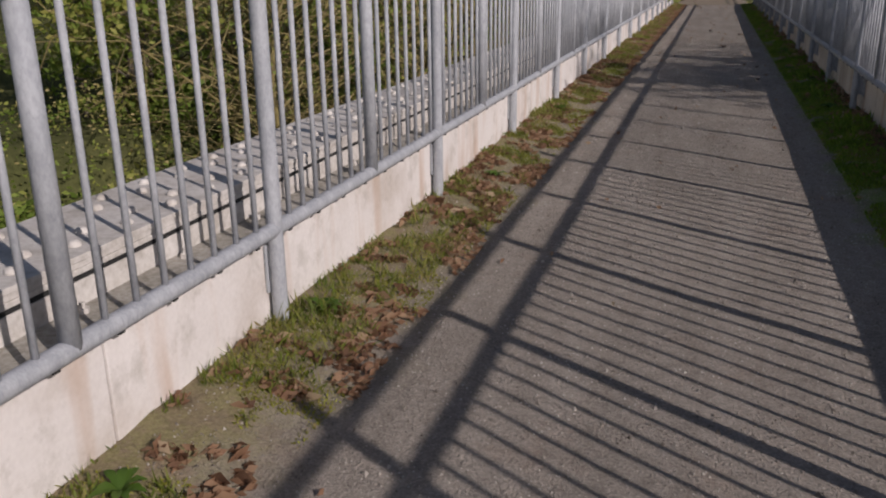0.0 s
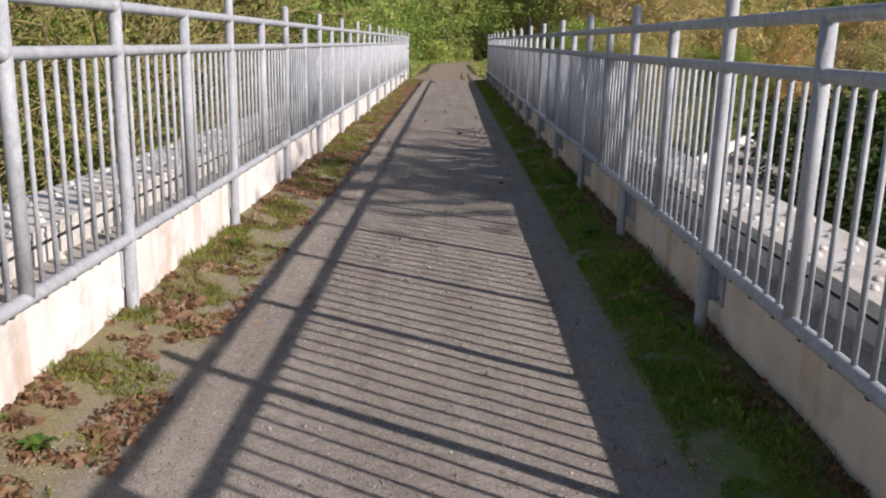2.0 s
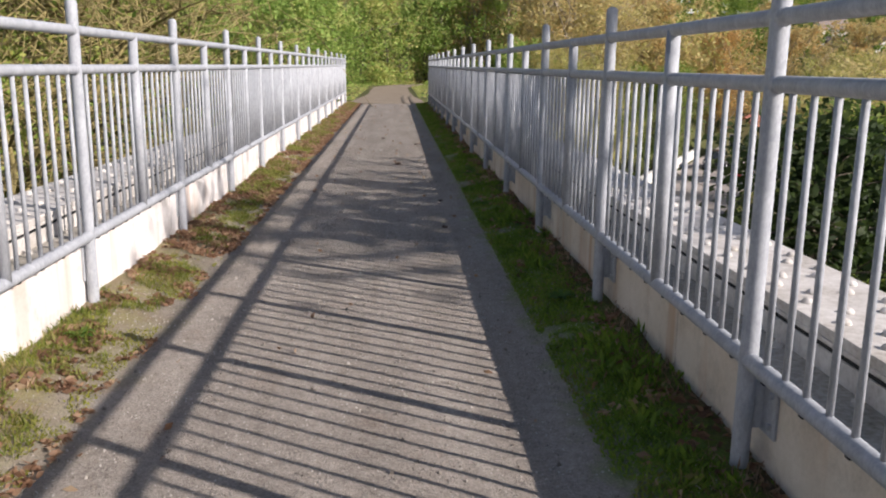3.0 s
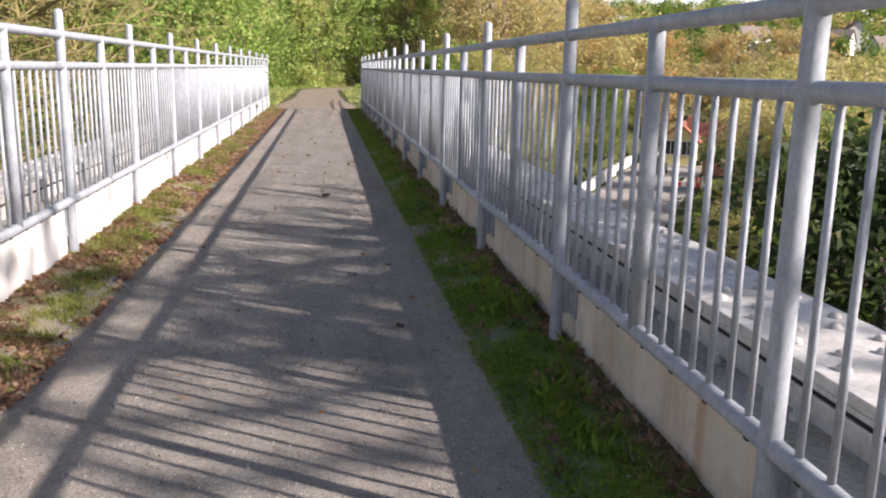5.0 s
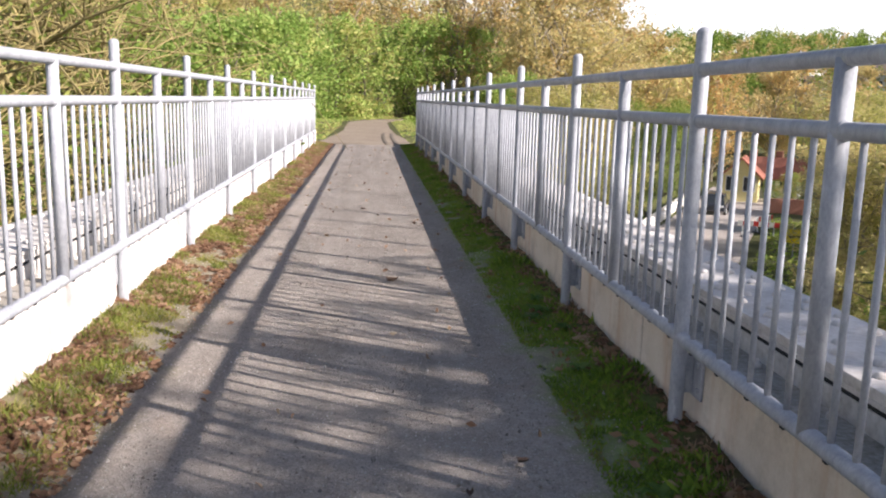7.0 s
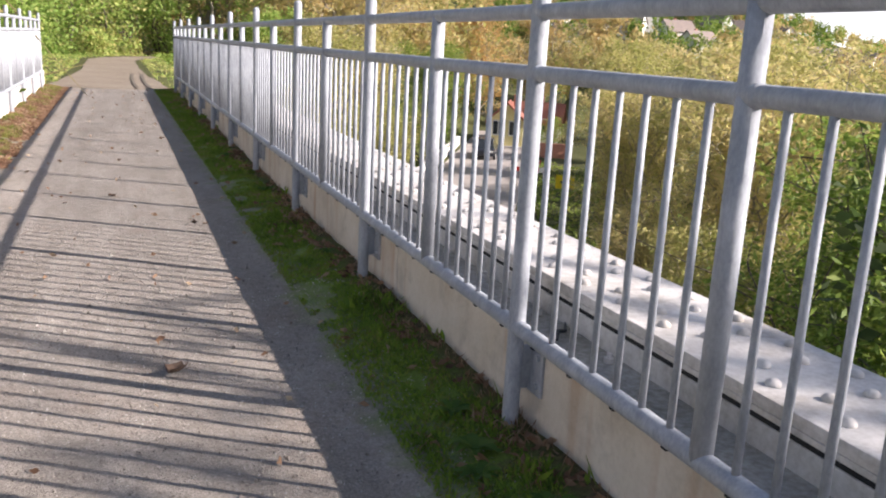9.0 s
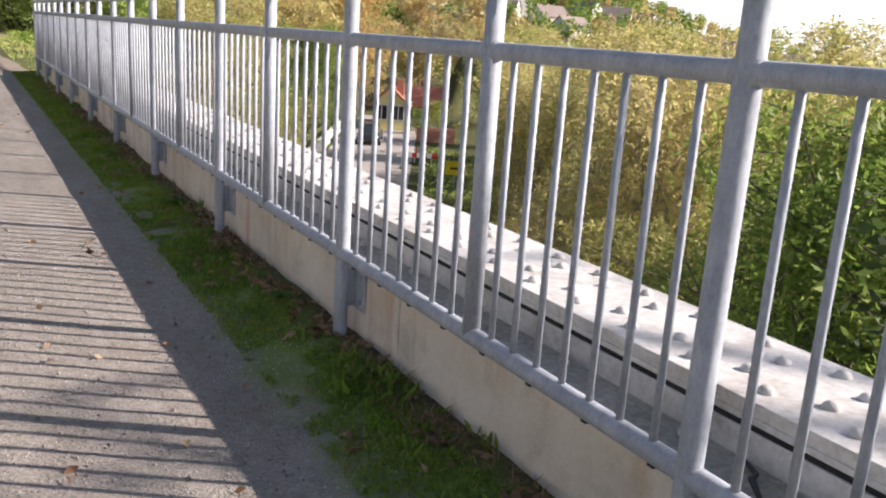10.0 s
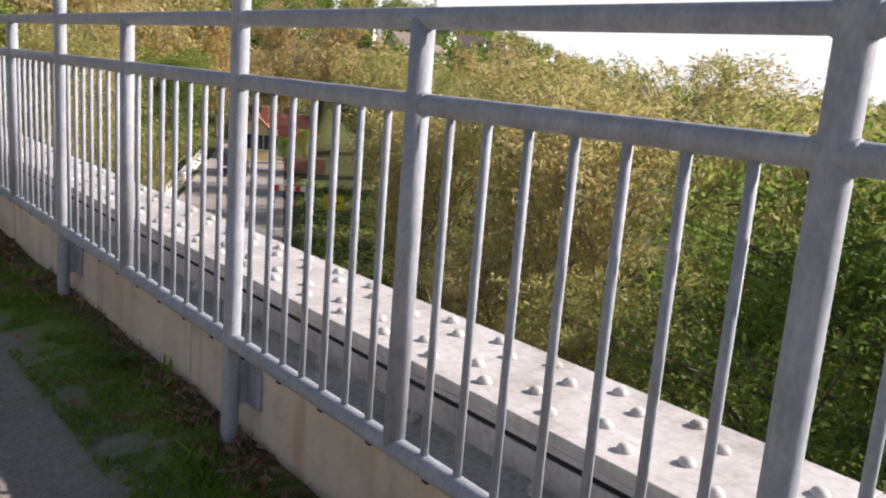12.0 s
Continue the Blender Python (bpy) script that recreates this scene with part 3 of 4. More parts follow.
def girder(x, s, label):
    g = tagged(new("girder"), label, "bridge girder", "girders of the bridge")
    part("web", side_box(s, x, 0.47, 0.50, Y0, Y1, -1.6, P_TOP - 0.06), PLATE, g)
    part("bottom_flange", side_box(s, x, P_IN, P_OUT, Y0, Y1, -1.64, -1.6), PLATE, g)
    n = 7
    for i in range(n):
        a, b = Y0 + (Y1 - Y0) * i / n, Y0 + (Y1 - Y0) * (i + 1) / n
        part("top_plate", side_box(s, x, P_IN, P_OUT, a + 0.002, b - 0.002, P_TOP - 0.019, P_TOP, 0.003), PLATE, g)
        part("middle_plate", side_box(s, x, P_IN + 0.006, P_OUT - 0.004, a, b, P_TOP - 0.039, P_TOP - 0.0195, 0.003), PLATE, g)
        part("lower_plate", side_box(s, x, P_IN + 0.003, P_OUT - 0.003, a, b, P_TOP - 0.057, P_TOP - 0.0395, 0.003), PLATE, g)
    # continuous near-black strip between the plates and the side plate
    part("black_strip", side_box(s, x, P_IN + 0.012, P_IN + 0.04, Y0, Y1, P_TOP - 0.076, P_TOP - 0.057), NEAR_BLACK, g, "black strip along the underside of the plate")
    part("side_plate", side_box(s, x, P_IN + 0.006, P_IN + 0.03, Y0, Y1, K_TOP - 0.08, P_TOP - 0.076, 0.003), PLATE, g)
    near, far = [], []
    for k in range(int((Y1 - Y0) * 4) - 1):
        y = Y0 + 0.25 + k * 0.245
        for off, dy in ((0.298, 0.0), (0.372, 0.1225), (0.508, 0.1225), (0.584, 0.0)):
            p = (x + s * off + 0.004 * wob(y * 9, off * 30), y + dy + 0.006 * wob(y * 7, off * 50 + 9), P_TOP)
            (near if (s > 0 and -1.0 < y < 17.5) or (s < 0 and -5 < y < 13.5) else far).append(p)
    for p in near[:300]:
        child("rivet", me_rivet, g, p, (0, 0, p[1] * 5))
    bm = bmesh.new()
    for p in far + near[300:]:
        base = [((p[0], p[1], P_TOP + z), r, X, Y) for z, r in ((-0.002, 0.0225), (0.0095, 0.0195), (0.0165, 0.011), (0.0188, 0.004))]
        add_rings(bm, base, 8)
    tagged(part("rivets", bm, PLATE, g, smooth=True), kind="stuff")
    return g


girder(XR, 1, "light grey painted riveted steel girder outside the shaded railing")
girder(XL, -1, "light grey painted riveted steel girder outside the sunlit railing")


def gutter(x, s):
    rows = []
    for i in range(160):
        y = Y0 + i * (Y1 - Y0) / 159
        rows.append([(x + s * (K_FACE[s] + 0.008 + (P_IN + 0.002 - K_FACE[s]) * j / 4), y, K_TOP + 0.004 + 0.004 * wob(y * 3, j * 2)) for j in range(5)])
    g = strip("gutter", rows, GUTTER, "dirty grey gutter between kerb and girder", "gutter")
    for k in range(-9, 58):
        child("bolt", me_bolt, g, (x + s * (0.185 + 0.015 * wob(k, 2)), k * 0.5 + 0.2 + 0.05 * wob(k, 9.0), K_TOP + 0.006))
    return g


gutter(XR, 1)
gutter(XL, -1)

# ---- verges on the deck ----
def blades(name, n, xr, yr, tall, mat, label, rng, clump=0.6, width=0.006):
    x = rng.uniform(*xr, n)
    y = rng.uniform(*yr, n)
    keep = np.array([noise.noise(Vector((a * 3.0, b * 3.0, 5.0 + tall * 9))) + noise.noise(Vector((a * 9, b * 9, 1.0))) * 0.6 for a, b in zip(x, y)]) > clump - 0.6
    x, y = x[keep], y[keep]
    n = len(x)
    h = tall * rng.uniform(0.35, 1.3, n)
    lean = rng.normal(size=(n, 2)) * 0.55
    c = np.stack([x + lean[:, 0] * h * 0.5, y + lean[:, 1] * h * 0.5, np.array([deck_z(a, b) for a, b in zip(x, y)]) + h * 0.42], -1)
    v = np.stack([lean[:, 0] * h * 0.5, lean[:, 1] * h * 0.5, h * 0.5], -1)
    a = rng.uniform(0, 6.28, n)
    u = np.stack([np.cos(a), np.sin(a), 0 * a], -1) * width * rng.uniform(0.6, 1.4, (n, 1))
    return tagged(new(name, quads_mesh(name, c, u, v, mat, 0.2)), label, "grass", kind="stuff")


rng = np.random.default_rng(3)
blades("grass_tufts", 60000, (XL - 0.03, -0.92), (-6.0, 29.3), 0.042, GRASS_BLADE, "short dry green grass tufts along the white kerb", rng, 0.56, 0.005)
blades("tall_grass", 4200, (XL - 0.03, -1.08), (-6.0, 29.3), 0.085, GRASS_BLADE, "taller grass tufts growing at the kerb", rng, 0.95)
blades("moss_tufts", 130000, (1.08, XR - 0.05), (-4.0, 29.3), 0.017, MOSS_TUFT, "low green moss tufts along the shaded kerb", rng, 0.24, 0.007)
blades("grass_tufts", 42000, (1.10, XR - 0.02), (-3.0, 29.3), 0.036, MOSS_TUFT, "short green grass standing in the shaded moss", rng, 0.62, 0.007)
blades("moss_tufts", 110000, (XL, -0.84), (-5.0, 29.3), 0.013, MOSS_DRY, "patchy yellow-green moss beside the white kerb", rng, 0.58, 0.006)
blades("dry_grass", 9000, (1.36, XR + 0.07), (-3.0, 29.3), 0.045, LEAF_FALLEN, "dead brown grass against the shaded kerb", rng, 0.5, 0.005)
blades("weeds", 15000, (1.25, XR + 0.07), (-2.0, 29.3), 0.07, MOSS_TUFT, "small green weeds in the moss by the kerb", rng, 0.98, 0.016)


def litter(name, n, xr, yr, size, label, rng, clump, bias=0.0):
    x = rng.uniform(*xr, n)
    y = rng.uniform(*yr, n)
    keep = np.array([0.7 * noise.noise(Vector((a * 2.6, b * 1.7, 11.0))) + noise.noise(Vector((a * 8, b * 8, 2.0))) * 0.6 + bias * (b - 8) / 20 for a, b in zip(x, y)]) > clump
    x, y = x[keep], y[keep]
    c = np.stack([x, y, np.array([deck_z(a, b) for a, b in zip(x, y)]) + rng.uniform(0.006, 0.018, len(x))], -1)
    return tagged(new(name, leaf_cloud(name, c, size, LEAF_FALLEN, 0.72, rng)), label, "fallen leaves", kind="stuff")


litter("leaf_litter", 5200, (XL - 0.03, -0.90), (-6, 29.3), 0.055, "larger curled brown leaves lying along the white kerb", rng, 0.02, 0.12)
litter("leaf_litter", 46000, (XL - 0.03, -0.80), (-6, 29.3), 0.029, "brown fallen leaves heaped along the white kerb", rng, -0.06, 0.3)
litter("leaf_litter", 3200, (1.14, XR + 0.06), (-4, 29.3), 0.045, "brown fallen leaves in the shaded moss", rng, 0.12)
litter("leaf_litter", 5500, (1.38, XR + 0.06), (-4, 29.3), 0.036, "dead brown leaves gathered against the shaded kerb", rng, 0.0)
litter("loose_leaves", 420, (-0.85, 1.15), (-5, 29.3), 0.036, "a few dry leaves scattered on the deck", rng, 0.0, 0.5)


# loose grit: small four-sided stones
def grit(n, rng):
    x, y = rng.uniform(-1.24, 1.4, n), rng.uniform(-3.6, 14.0, n)
    r = rng.uniform(0.0018, 0.0056, n) * (1 + (rng.uniform(0, 1, n) > 0.97))
    base = np.array([(1, 0, -0.4), (-0.5, 0.87, -0.4), (-0.5, -0.87, -0.4), (0, 0, 0.9)])
    a = rng.uniform(0, 6.28, n)
    rot = np.stack([np.cos(a), -np.sin(a), np.sin(a), np.cos(a)], -1).reshape(n, 2, 2)
    co = np.tile(base, (n, 1, 1)) * rng.uniform(0.6, 1.4, (n, 4, 3))
    co[:, :, :2] = np.einsum("nij,nkj->nki", rot, co[:, :, :2])
    co = co * r[:, None, None]
    co += np.stack([x, y, np.array([deck_z(p, q) for p, q in zip(x, y)]) + r * 0.35], -1)[:, None, :]
    faces = (np.arange(n)[:, None, None] * 4 + np.array([(0, 1, 3), (1, 2, 3), (2, 0, 3), (2, 1, 0)])).reshape(-1, 3)
    me = bpy.data.meshes.new("grit")
    me.from_pydata(co.reshape(-1, 3).tolist(), [], faces.tolist())
    me.materials.append(GRIT)
    return tagged(new("grit", me), "loose grey and pale grit on the deck", "gravel", kind="stuff")


grit(62000, np.random.default_rng(77))


# dry leaf with stalk lying on the deck, and the dark stick by the railing
def deck_leaf(x, y, size, turn):
    th = tagged(new("fallen_leaf"), "curled dark brown dry leaf lying on the deck", "leaf", "curled leaves on the deck")
    th.location, th.rotation_euler = (x, y, deck_z(x, y) + 0.002), (0, 0, turn)
    bm = bmesh.new()
    grid = [[bm.verts.new((u * size * (0.75 - 0.45 * abs(v) ** 1.5), v * size * 1.2, 0.012 + size * 0.9 * abs(u) ** 1.3 + size * 0.5 * v * v + size * 0.3 * u * v)) for u in (-0.5, -0.25, 0, 0.25, 0.5)] for v in (-0.5, -0.25, 0, 0.25, 0.5)]
    for a, b in zip(grid, grid[1:]):
        for i in range(4):
            bm.faces.new((a[i], a[i + 1], b[i + 1], b[i]))
    part("blade", bm, DRY_LEAF, th)
    part("stalk", tube([(0, -size * 0.5, 0.014), (0.01, -size * 0.9, 0.006), (0.03, -size * 1.25, 0.004)], [0.002, 0.0018, 0.0015], 5), TWIG, th)


for x, y, size, turn in ((0.40, 10.86, 0.075, 2.2), (0.71, 13.77, 0.05, 0.4), (0.15, 14.9, 0.045, 1.4), (0.58, 7.45, 0.035, 3.0), (0.81, 7.70, 0.035, 5.0), (0.77, 6.33, 0.04, 4.1), (0.79, 13.74, 0.03, 2.0)):
    deck_leaf(x, y, size, turn)
st = tube([(0, 0, 0), (0.03, 0.05, 0.012), (0.07, 0.07, 0.004), (0.12, 0.16, 0.0)], [0.006, 0.008, 0.007, 0.004], 6)
ob = tagged(new("stick", link_bm("stick", st, BLACK_PAINT)), "small black broken stick lying in the gutter", "stick")
ob.location = (XR + 0.10, 9.9, K_TOP + 0.014)


# two thin dark brown strips along the track, slightly curved
for off in (0.42, 0.72):
    rows = []
    for k in range(26):
        y = 29.7 + k * 0.3
        c = off + 0.25 + 0.012 * (y - 33) ** 2 * 0.4
        rows.append([(c + u * (0.045 + 0.015 * wob(y, off)), y, max(float(height(c, y)), -0.08) + 0.052 + 0.004 * (1 - u * u)) for u in (-1, 0, 1)])
    strip("dark_line", rows, DARK_LINE, "thin dark brown line curving along the earth track", "wheel rut")


# broad-leaved weeds that stand in the moss
def rosette(x, y, size, seed):
    r = random.Random(seed)
    th = tagged(new("dandelion"), "dandelion rosette of green leaves in the moss by the kerb", "weed", "dandelions by the kerb")
    th.location = (x, y, deck_z(x, y))
    for k in range(9):
        a = k * 0.72 + r.uniform(-0.2, 0.2)
        ln, w, rise = size * r.uniform(0.7, 1.1), size * r.uniform(0.13, 0.2), r.uniform(0.25, 0.7)
        bm = bmesh.new()
        rows2 = []
        for i in range(6):
            t = i / 5
            ww = w * (0.25 + 1.1 * math.sin(min(1.0, t * 0.92 + 0.06) * math.pi) * (1.0 if i % 2 else 0.72))
            c = Vector((math.cos(a), math.sin(a), 0)) * ln * t + Z * (0.006 + ln * rise * math.sin(t * 2.2) * 0.6)
            n = Vector((-math.sin(a), math.cos(a), 0))
            rows2.append([bm.verts.new(c - n * ww + Z * ww * 0.35), bm.verts.new(c), bm.verts.new(c + n * ww + Z * ww * 0.35)])
        for p, q in zip(rows2, rows2[1:]):
            for i in (0, 1):
                bm.faces.new((p[i], p[i + 1], q[i + 1], q[i]))
        part("leaf", bm, LEAF_WEED, th, smooth=True)


for k, (x, y, size) in enumerate(((1.29, 9.84, 0.09), (1.24, 9.70, 0.075), (1.33, 10.15, 0.08), (1.41, 14.87, 0.11), (1.22, 7.37, 0.085), (1.27, 8.72, 0.075), (1.30, 4.06, 0.09), (1.34, 6.2, 0.075), (1.37, 9.45, 0.08), (1.42, 12.55, 0.07), (1.35, 17.2, 0.09),
                                 (-1.17, -1.83, 0.08), (-1.16, -3.1, 0.08), (-1.08, 0.6, 0.075), (-1.14, 3.4, 0.08))):
    rosette(x, y, size, k)

# ---- trees ----
def limb_points(a, b, sag, rng, n=5):
    a, b = Vector(a), Vector(b)
    out = []
    for i in range(n):
        t = i / (n - 1)
        p = a.lerp(b, t) + Vector(rng.normal(size=3) * 0.05 * (b - a).length * (0 < i))
        p.z += sag * math.sin(t * math.pi)
        out.append(p)
    return out


def make_tree(name, label, seed, tall, wide, bare, leaves, size, leaf_mat, bark=BARK, clumps=26, spread=0.16, low=0.15, stems=1, rise=(0.05, 0.75), twigs=2, slim=1.0):
    """a trunk with limbs that fork, and leaves gathered in clumps round the limbs' ends"""
    rng = np.random.default_rng(seed)
    root = tagged(new(name), label, "tree" if tall > 4.5 else "bush")
    bm = bmesh.new()
    ends = []
    for s in range(stems):
        base = (rng.normal() * 0.12 * (stems > 1) * wide, rng.normal() * 0.12 * (stems > 1) * wide, -0.15)
        lean = rng.normal(size=2) * 0.12 * wide
        top = (base[0] + lean[0], base[1] + lean[1], tall * 0.82)
        r0 = 0.018 * tall / math.sqrt(stems) + 0.02
        tp = limb_points(base, top, 0, rng, 7)
        tube(tp, [r0 * (1 - 0.85 * i / 6) for i in range(7)], 7, bm)
        m = max(3, clumps // stems)
        for k in range(m):
            t = bare + (1 - bare) * (k + rng.uniform(0, 1)) / m
            i = min(5, int(t * 6))
            start = tp[i].lerp(tp[i + 1], t * 6 - i)
            ang = k * 2.4 + rng.uniform(-0.5, 0.5)
            reach = wide * (0.35 + 0.65 * math.sin(min(1, (t - bare) / (1 - bare) * 0.85 + 0.18) * math.pi)) * rng.uniform(0.55, 1.1)
            end = (start.x + math.cos(ang) * reach, start.y + math.sin(ang) * reach, min(start.z + reach * rng.uniform(*rise), tall * 0.98))
            lp = limb_points(start, end, 0.08 * reach, rng, 4)
            tube(lp, [r0 * 0.42 * (1 - 0.75 * j / 3) * (1.1 - 0.6 * t) for j in range(4)], 5, bm)
            ends.append(lp)
            for q in range(twigs):
                e2 = lp[1 + q % 3] + Vector(rng.normal(size=3)) * reach * 0.35
                l2 = limb_points(lp[1 + q % 3], e2, 0, rng, 3)
                tube(l2, [r0 * 0.14, r0 * 0.1, r0 * 0.04], 4, bm)
                ends.append(l2)
    part("trunk", bm, bark, root, smooth=True)
    cs = []
    per = max(1, leaves // len(ends))
    for lp in ends:
        w = rng.uniform(0.4, 1.6)
        k = int(per * w)
        t = rng.uniform(0.25, 1.0, k) ** 0.7 * (len(lp) - 1)
        i = np.minimum(t.astype(int), len(lp) - 2)
        arr = np.array([tuple(p) for p in lp])
        p = arr[i] + (arr[i + 1] - arr[i]) * (t - i)[:, None]
        cs.append(p + rng.normal(size=(k, 3)) * wide * spread * np.array([1, 1, 0.75]))
    cs = np.concatenate(cs)
    cs = cs[(cs[:, 2] > tall * low * 0.5) & (np.hypot(cs[:, 0], cs[:, 1]) < wide * 1.3)]
    child("crown", leaf_cloud("crown", cs, size, leaf_mat, 0.3, rng, slim), root)
    return root


def place(ob, x, y, scale=1.0, turn=0.0, base=None, first=False):
    z = float(height(x, y)) - 0.05 if base is None else base
    m = pose(x, y, z, 0, 0, turn)
    if first:
        ob.matrix_basis = m @ Matrix.Scale(scale, 4)
        return ob
    c = copy_thing(ob, m)
    c.scale = (scale, scale, scale)
    return c


PALE_BARK = two_scale("pale_bark", [(0.3, (0.20, 0.17, 0.12)), (0.7, (0.34, 0.30, 0.22))], [(0.3, (0.14, 0.11, 0.08)), (0.7, (0.42, 0.37, 0.28))], 4, 40)
T_YEL = make_tree("willow_tree", "tall willow with thin yellow-green autumn leaves", 11, 9.0, 3.0, 0.10, 13000, 0.155, LEAF_YELLOW, bark=PALE_BARK, clumps=60, stems=5, spread=0.075, rise=(0.7, 2.0), twigs=4, slim=0.62)
T_GRN = make_tree("ash_tree", "green leafy tree standing below the bridge", 12, 8.5, 3.0, 0.12, 21000, 0.105, LEAF_GREEN, clumps=46, stems=3, spread=0.085, rise=(0.3, 1.2), twigs=4, slim=0.75)
T_BRT = make_tree("hazel_bush", "bright green hazel bush beside the track", 13, 6.0, 2.6, 0.04, 10000, 0.15, LEAF_BRIGHT, clumps=34, stems=5, spread=0.12, low=0.02, twigs=4)
T_BRN = make_tree("beech_tree", "tree with thin orange-brown autumn leaves", 14, 12.0, 3.6, 0.12, 10000, 0.2, LEAF_BROWN, bark=PALE_BARK, clumps=50, stems=3, spread=0.08, rise=(0.4, 1.4), twigs=4)
T_TALL = make_tree("poplar_tree", "slender tall tree with sparse yellow-brown leaves", 15, 15.0, 2.4, 0.08, 5200, 0.22, LEAF_BROWN, bark=PALE_BARK, clumps=64, stems=6, spread=0.11, rise=(1.2, 2.6), twigs=3)
T_SHRUB = make_tree("thorn_bush", "dense low thorn bush with dull green leaves", 16, 3.4, 1.9, 0.03, 7000, 0.095, LEAF_GREEN, clumps=34, stems=5, spread=0.11, low=0.0, twigs=4)
T_BRAM = make_tree("bramble_bush", "dark green bramble bush on the slope", 17, 2.4, 1.8, 0.02, 8000, 0.085, LEAF_GREEN, clumps=34, stems=6, spread=0.14, low=0.0, twigs=3)
T_BARE = make_tree("elder_tree", "half-bare old elder with lichened yellow branches", 18, 6.8, 3.2, 0.10, 4200, 0.07, LEAF_GREEN, bark=LICHEN_BARK, clumps=110, stems=4, spread=0.10, twigs=6)
T_SHADE = make_tree("oak_tree", "tall oak with a thinning dark green crown", 23, 19.0, 2.7, 0.74, 1300, 0.15, LEAF_DARK, clumps=40, stems=1, spread=0.19, low=1.46, twigs=3)
T_NEAR = make_tree("alder_tree", "dark green alder beside the bridge, repeated out of view to block sky light", 19, 8.3, 1.7, 0.30, 9000, 0.12, LEAF_DARK, clumps=44, stems=3, spread=0.15, low=0.5, twigs=3)

used = set()


def grow(ob, *rows):
    for x, y, s, t in rows:
        place(ob, x, y, s, t, first=ob.name not in used)
        used.add(ob.name)


# first alder is a real one; the other three are added unseen to deepen shade
grow(T_NEAR, (5.9, 10.2, 1.06, 20), (6.2, 1.4, 0.95, 100), (6.6, -2.0, 0.95, 190), (7.0, -5.4, 0.97, 280))
grow(T_SHADE, (11.7, 1.6, 1.0, 140), (11.4, 0.2, 0.99, 20))
grow(T_GRN, (9.3, 13.2, 0.92, 10), (11.5, 15.2, 1.02, 95), (23.0, 24.5, 1.02, 290), (8.6, 9.5, 0.78, 120), (13.0, 18.0, 0.86, 200), (44.0, 40.0, 1.15, 70), (36.0, 30.0, 1.1, 160), (50, 52, 0.95, 30),
     (24.0, 14.0, 0.95, 300), (-12, 44, 1.1, 20), (20, 62, 1.1, 250), (60, 66, 0.95, 90), (32.8, 70.8, 0.3, 44), (35.6, 72.5, 0.36, 144))
grow(T_YEL, (17.5, 33.0, 0.78, 45), (21.5, 39.0, 0.82, 85), (26.0, 46.0, 0.92, 125), (30.5, 54.0, 1.0, 165), (12.8, 25.5, 0.5, 0), (15.8, 25.0, 0.9, 0), (11.2, 20.5, 0.55, 33), (19.5, 29.0, 0.98, 60), (23.5, 33.0, 1.02, 140), (17.5, 20.5, 0.9, 210), (28.5, 38.0, 0.95, 30), (29.0, 29.0, 1.05, 110),
     (33.5, 45.0, 0.92, 190), (36.5, 52.0, 0.88, 250), (39.0, 60.0, 0.92, 330), (10.0, 40.0, 0.62, 15), (12.5, 52.0, 0.8, 75), (9.5, 47.0, 0.78, 95), (16.5, 66, 1.15, 155), (45, 72, 1.0, 12), (52, 84, 1.0, 222))
grow(T_BRN, (11.5, 62.0, 1.15, 0), (15.0, 74.0, 1.3, 80), (20.5, 80.0, 1.3, 160), (27.0, 90.0, 1.2, 240), (36.0, 92, 1.1, 20), (47, 98, 1.2, 100), (8.5, 82, 1.1, 300), (58, 104, 1.2, 200), (-22, 70, 1.0, 40))
grow(T_TALL, (6.5, 66.0, 0.95, 0), (3.5, 72.0, 1.0, 70), (9.5, 72.0, 1.0, 140), (13.0, 86.0, 1.0, 210), (-1.5, 78.0, 1.05, 280), (18.0, 96.0, 1.05, 350), (-8.5, 74.0, 1.0, 55), (-14.0, 66.0, 1.0, 125), (1.5, 90, 1.1, 20), (-20, 84, 1.1, 90))
grow(T_BRT, (-5.2, 37.0, 1.0, 0), (-4.4, 43.5, 1.05, 70), (-4.8, 50.0, 1.15, 140), (-3.9, 56.0, 1.2, 210), (-0.8, 61.0, 1.3, 280), (3.2, 65.0, 1.3, 350), (-7.5, 33.5, 1.0, 45), (-9.0, 41.0, 1.3, 115), (-8.0, 54.0, 1.5, 185),
     (-4.5, 64.0, 1.5, 255), (8.6, 58.5, 0.9, 25), (4.3, 33.5, 0.42, 95), (5.0, 40.0, 0.5, 165), (-12.5, 50, 1.5, 235), (7.5, 68, 1.2, 300))
grow(T_BARE, (-6.6, 15.5, 1.35, 0), (-7.2, 21.0, 1.5, 75), (-7.2, 27.5, 1.45, 150), (-9.5, 11.5, 1.2, 230), (-11.5, 18.5, 1.6, 300), (-10.5, 25, 1.7, 110))
grow(T_SHRUB, (-4.6, 12.0, 0.8, 0), (-4.8, 17.5, 0.9, 60), (-5.0, 23.0, 0.95, 120), (-4.9, 28.0, 1.0, 180), (-6.8, 6.5, 1.05, 240), (-8.5, 9.5, 1.25, 300), (-8.5, 16.0, 1.3, 30), (-8.8, 23.5, 1.4, 90), (-10.0, 30.0, 1.5, 150),
     (-7.5, 2.0, 1.1, 210), (-10.5, 4.5, 1.4, 270), (-5.4, 31.5, 0.75, 330), (-12.5, 12, 1.7, 20), (-13, 22, 1.8, 200), (-9.5, -2.5, 1.3, 75), (5.8, 31.5, 0.6, 10))
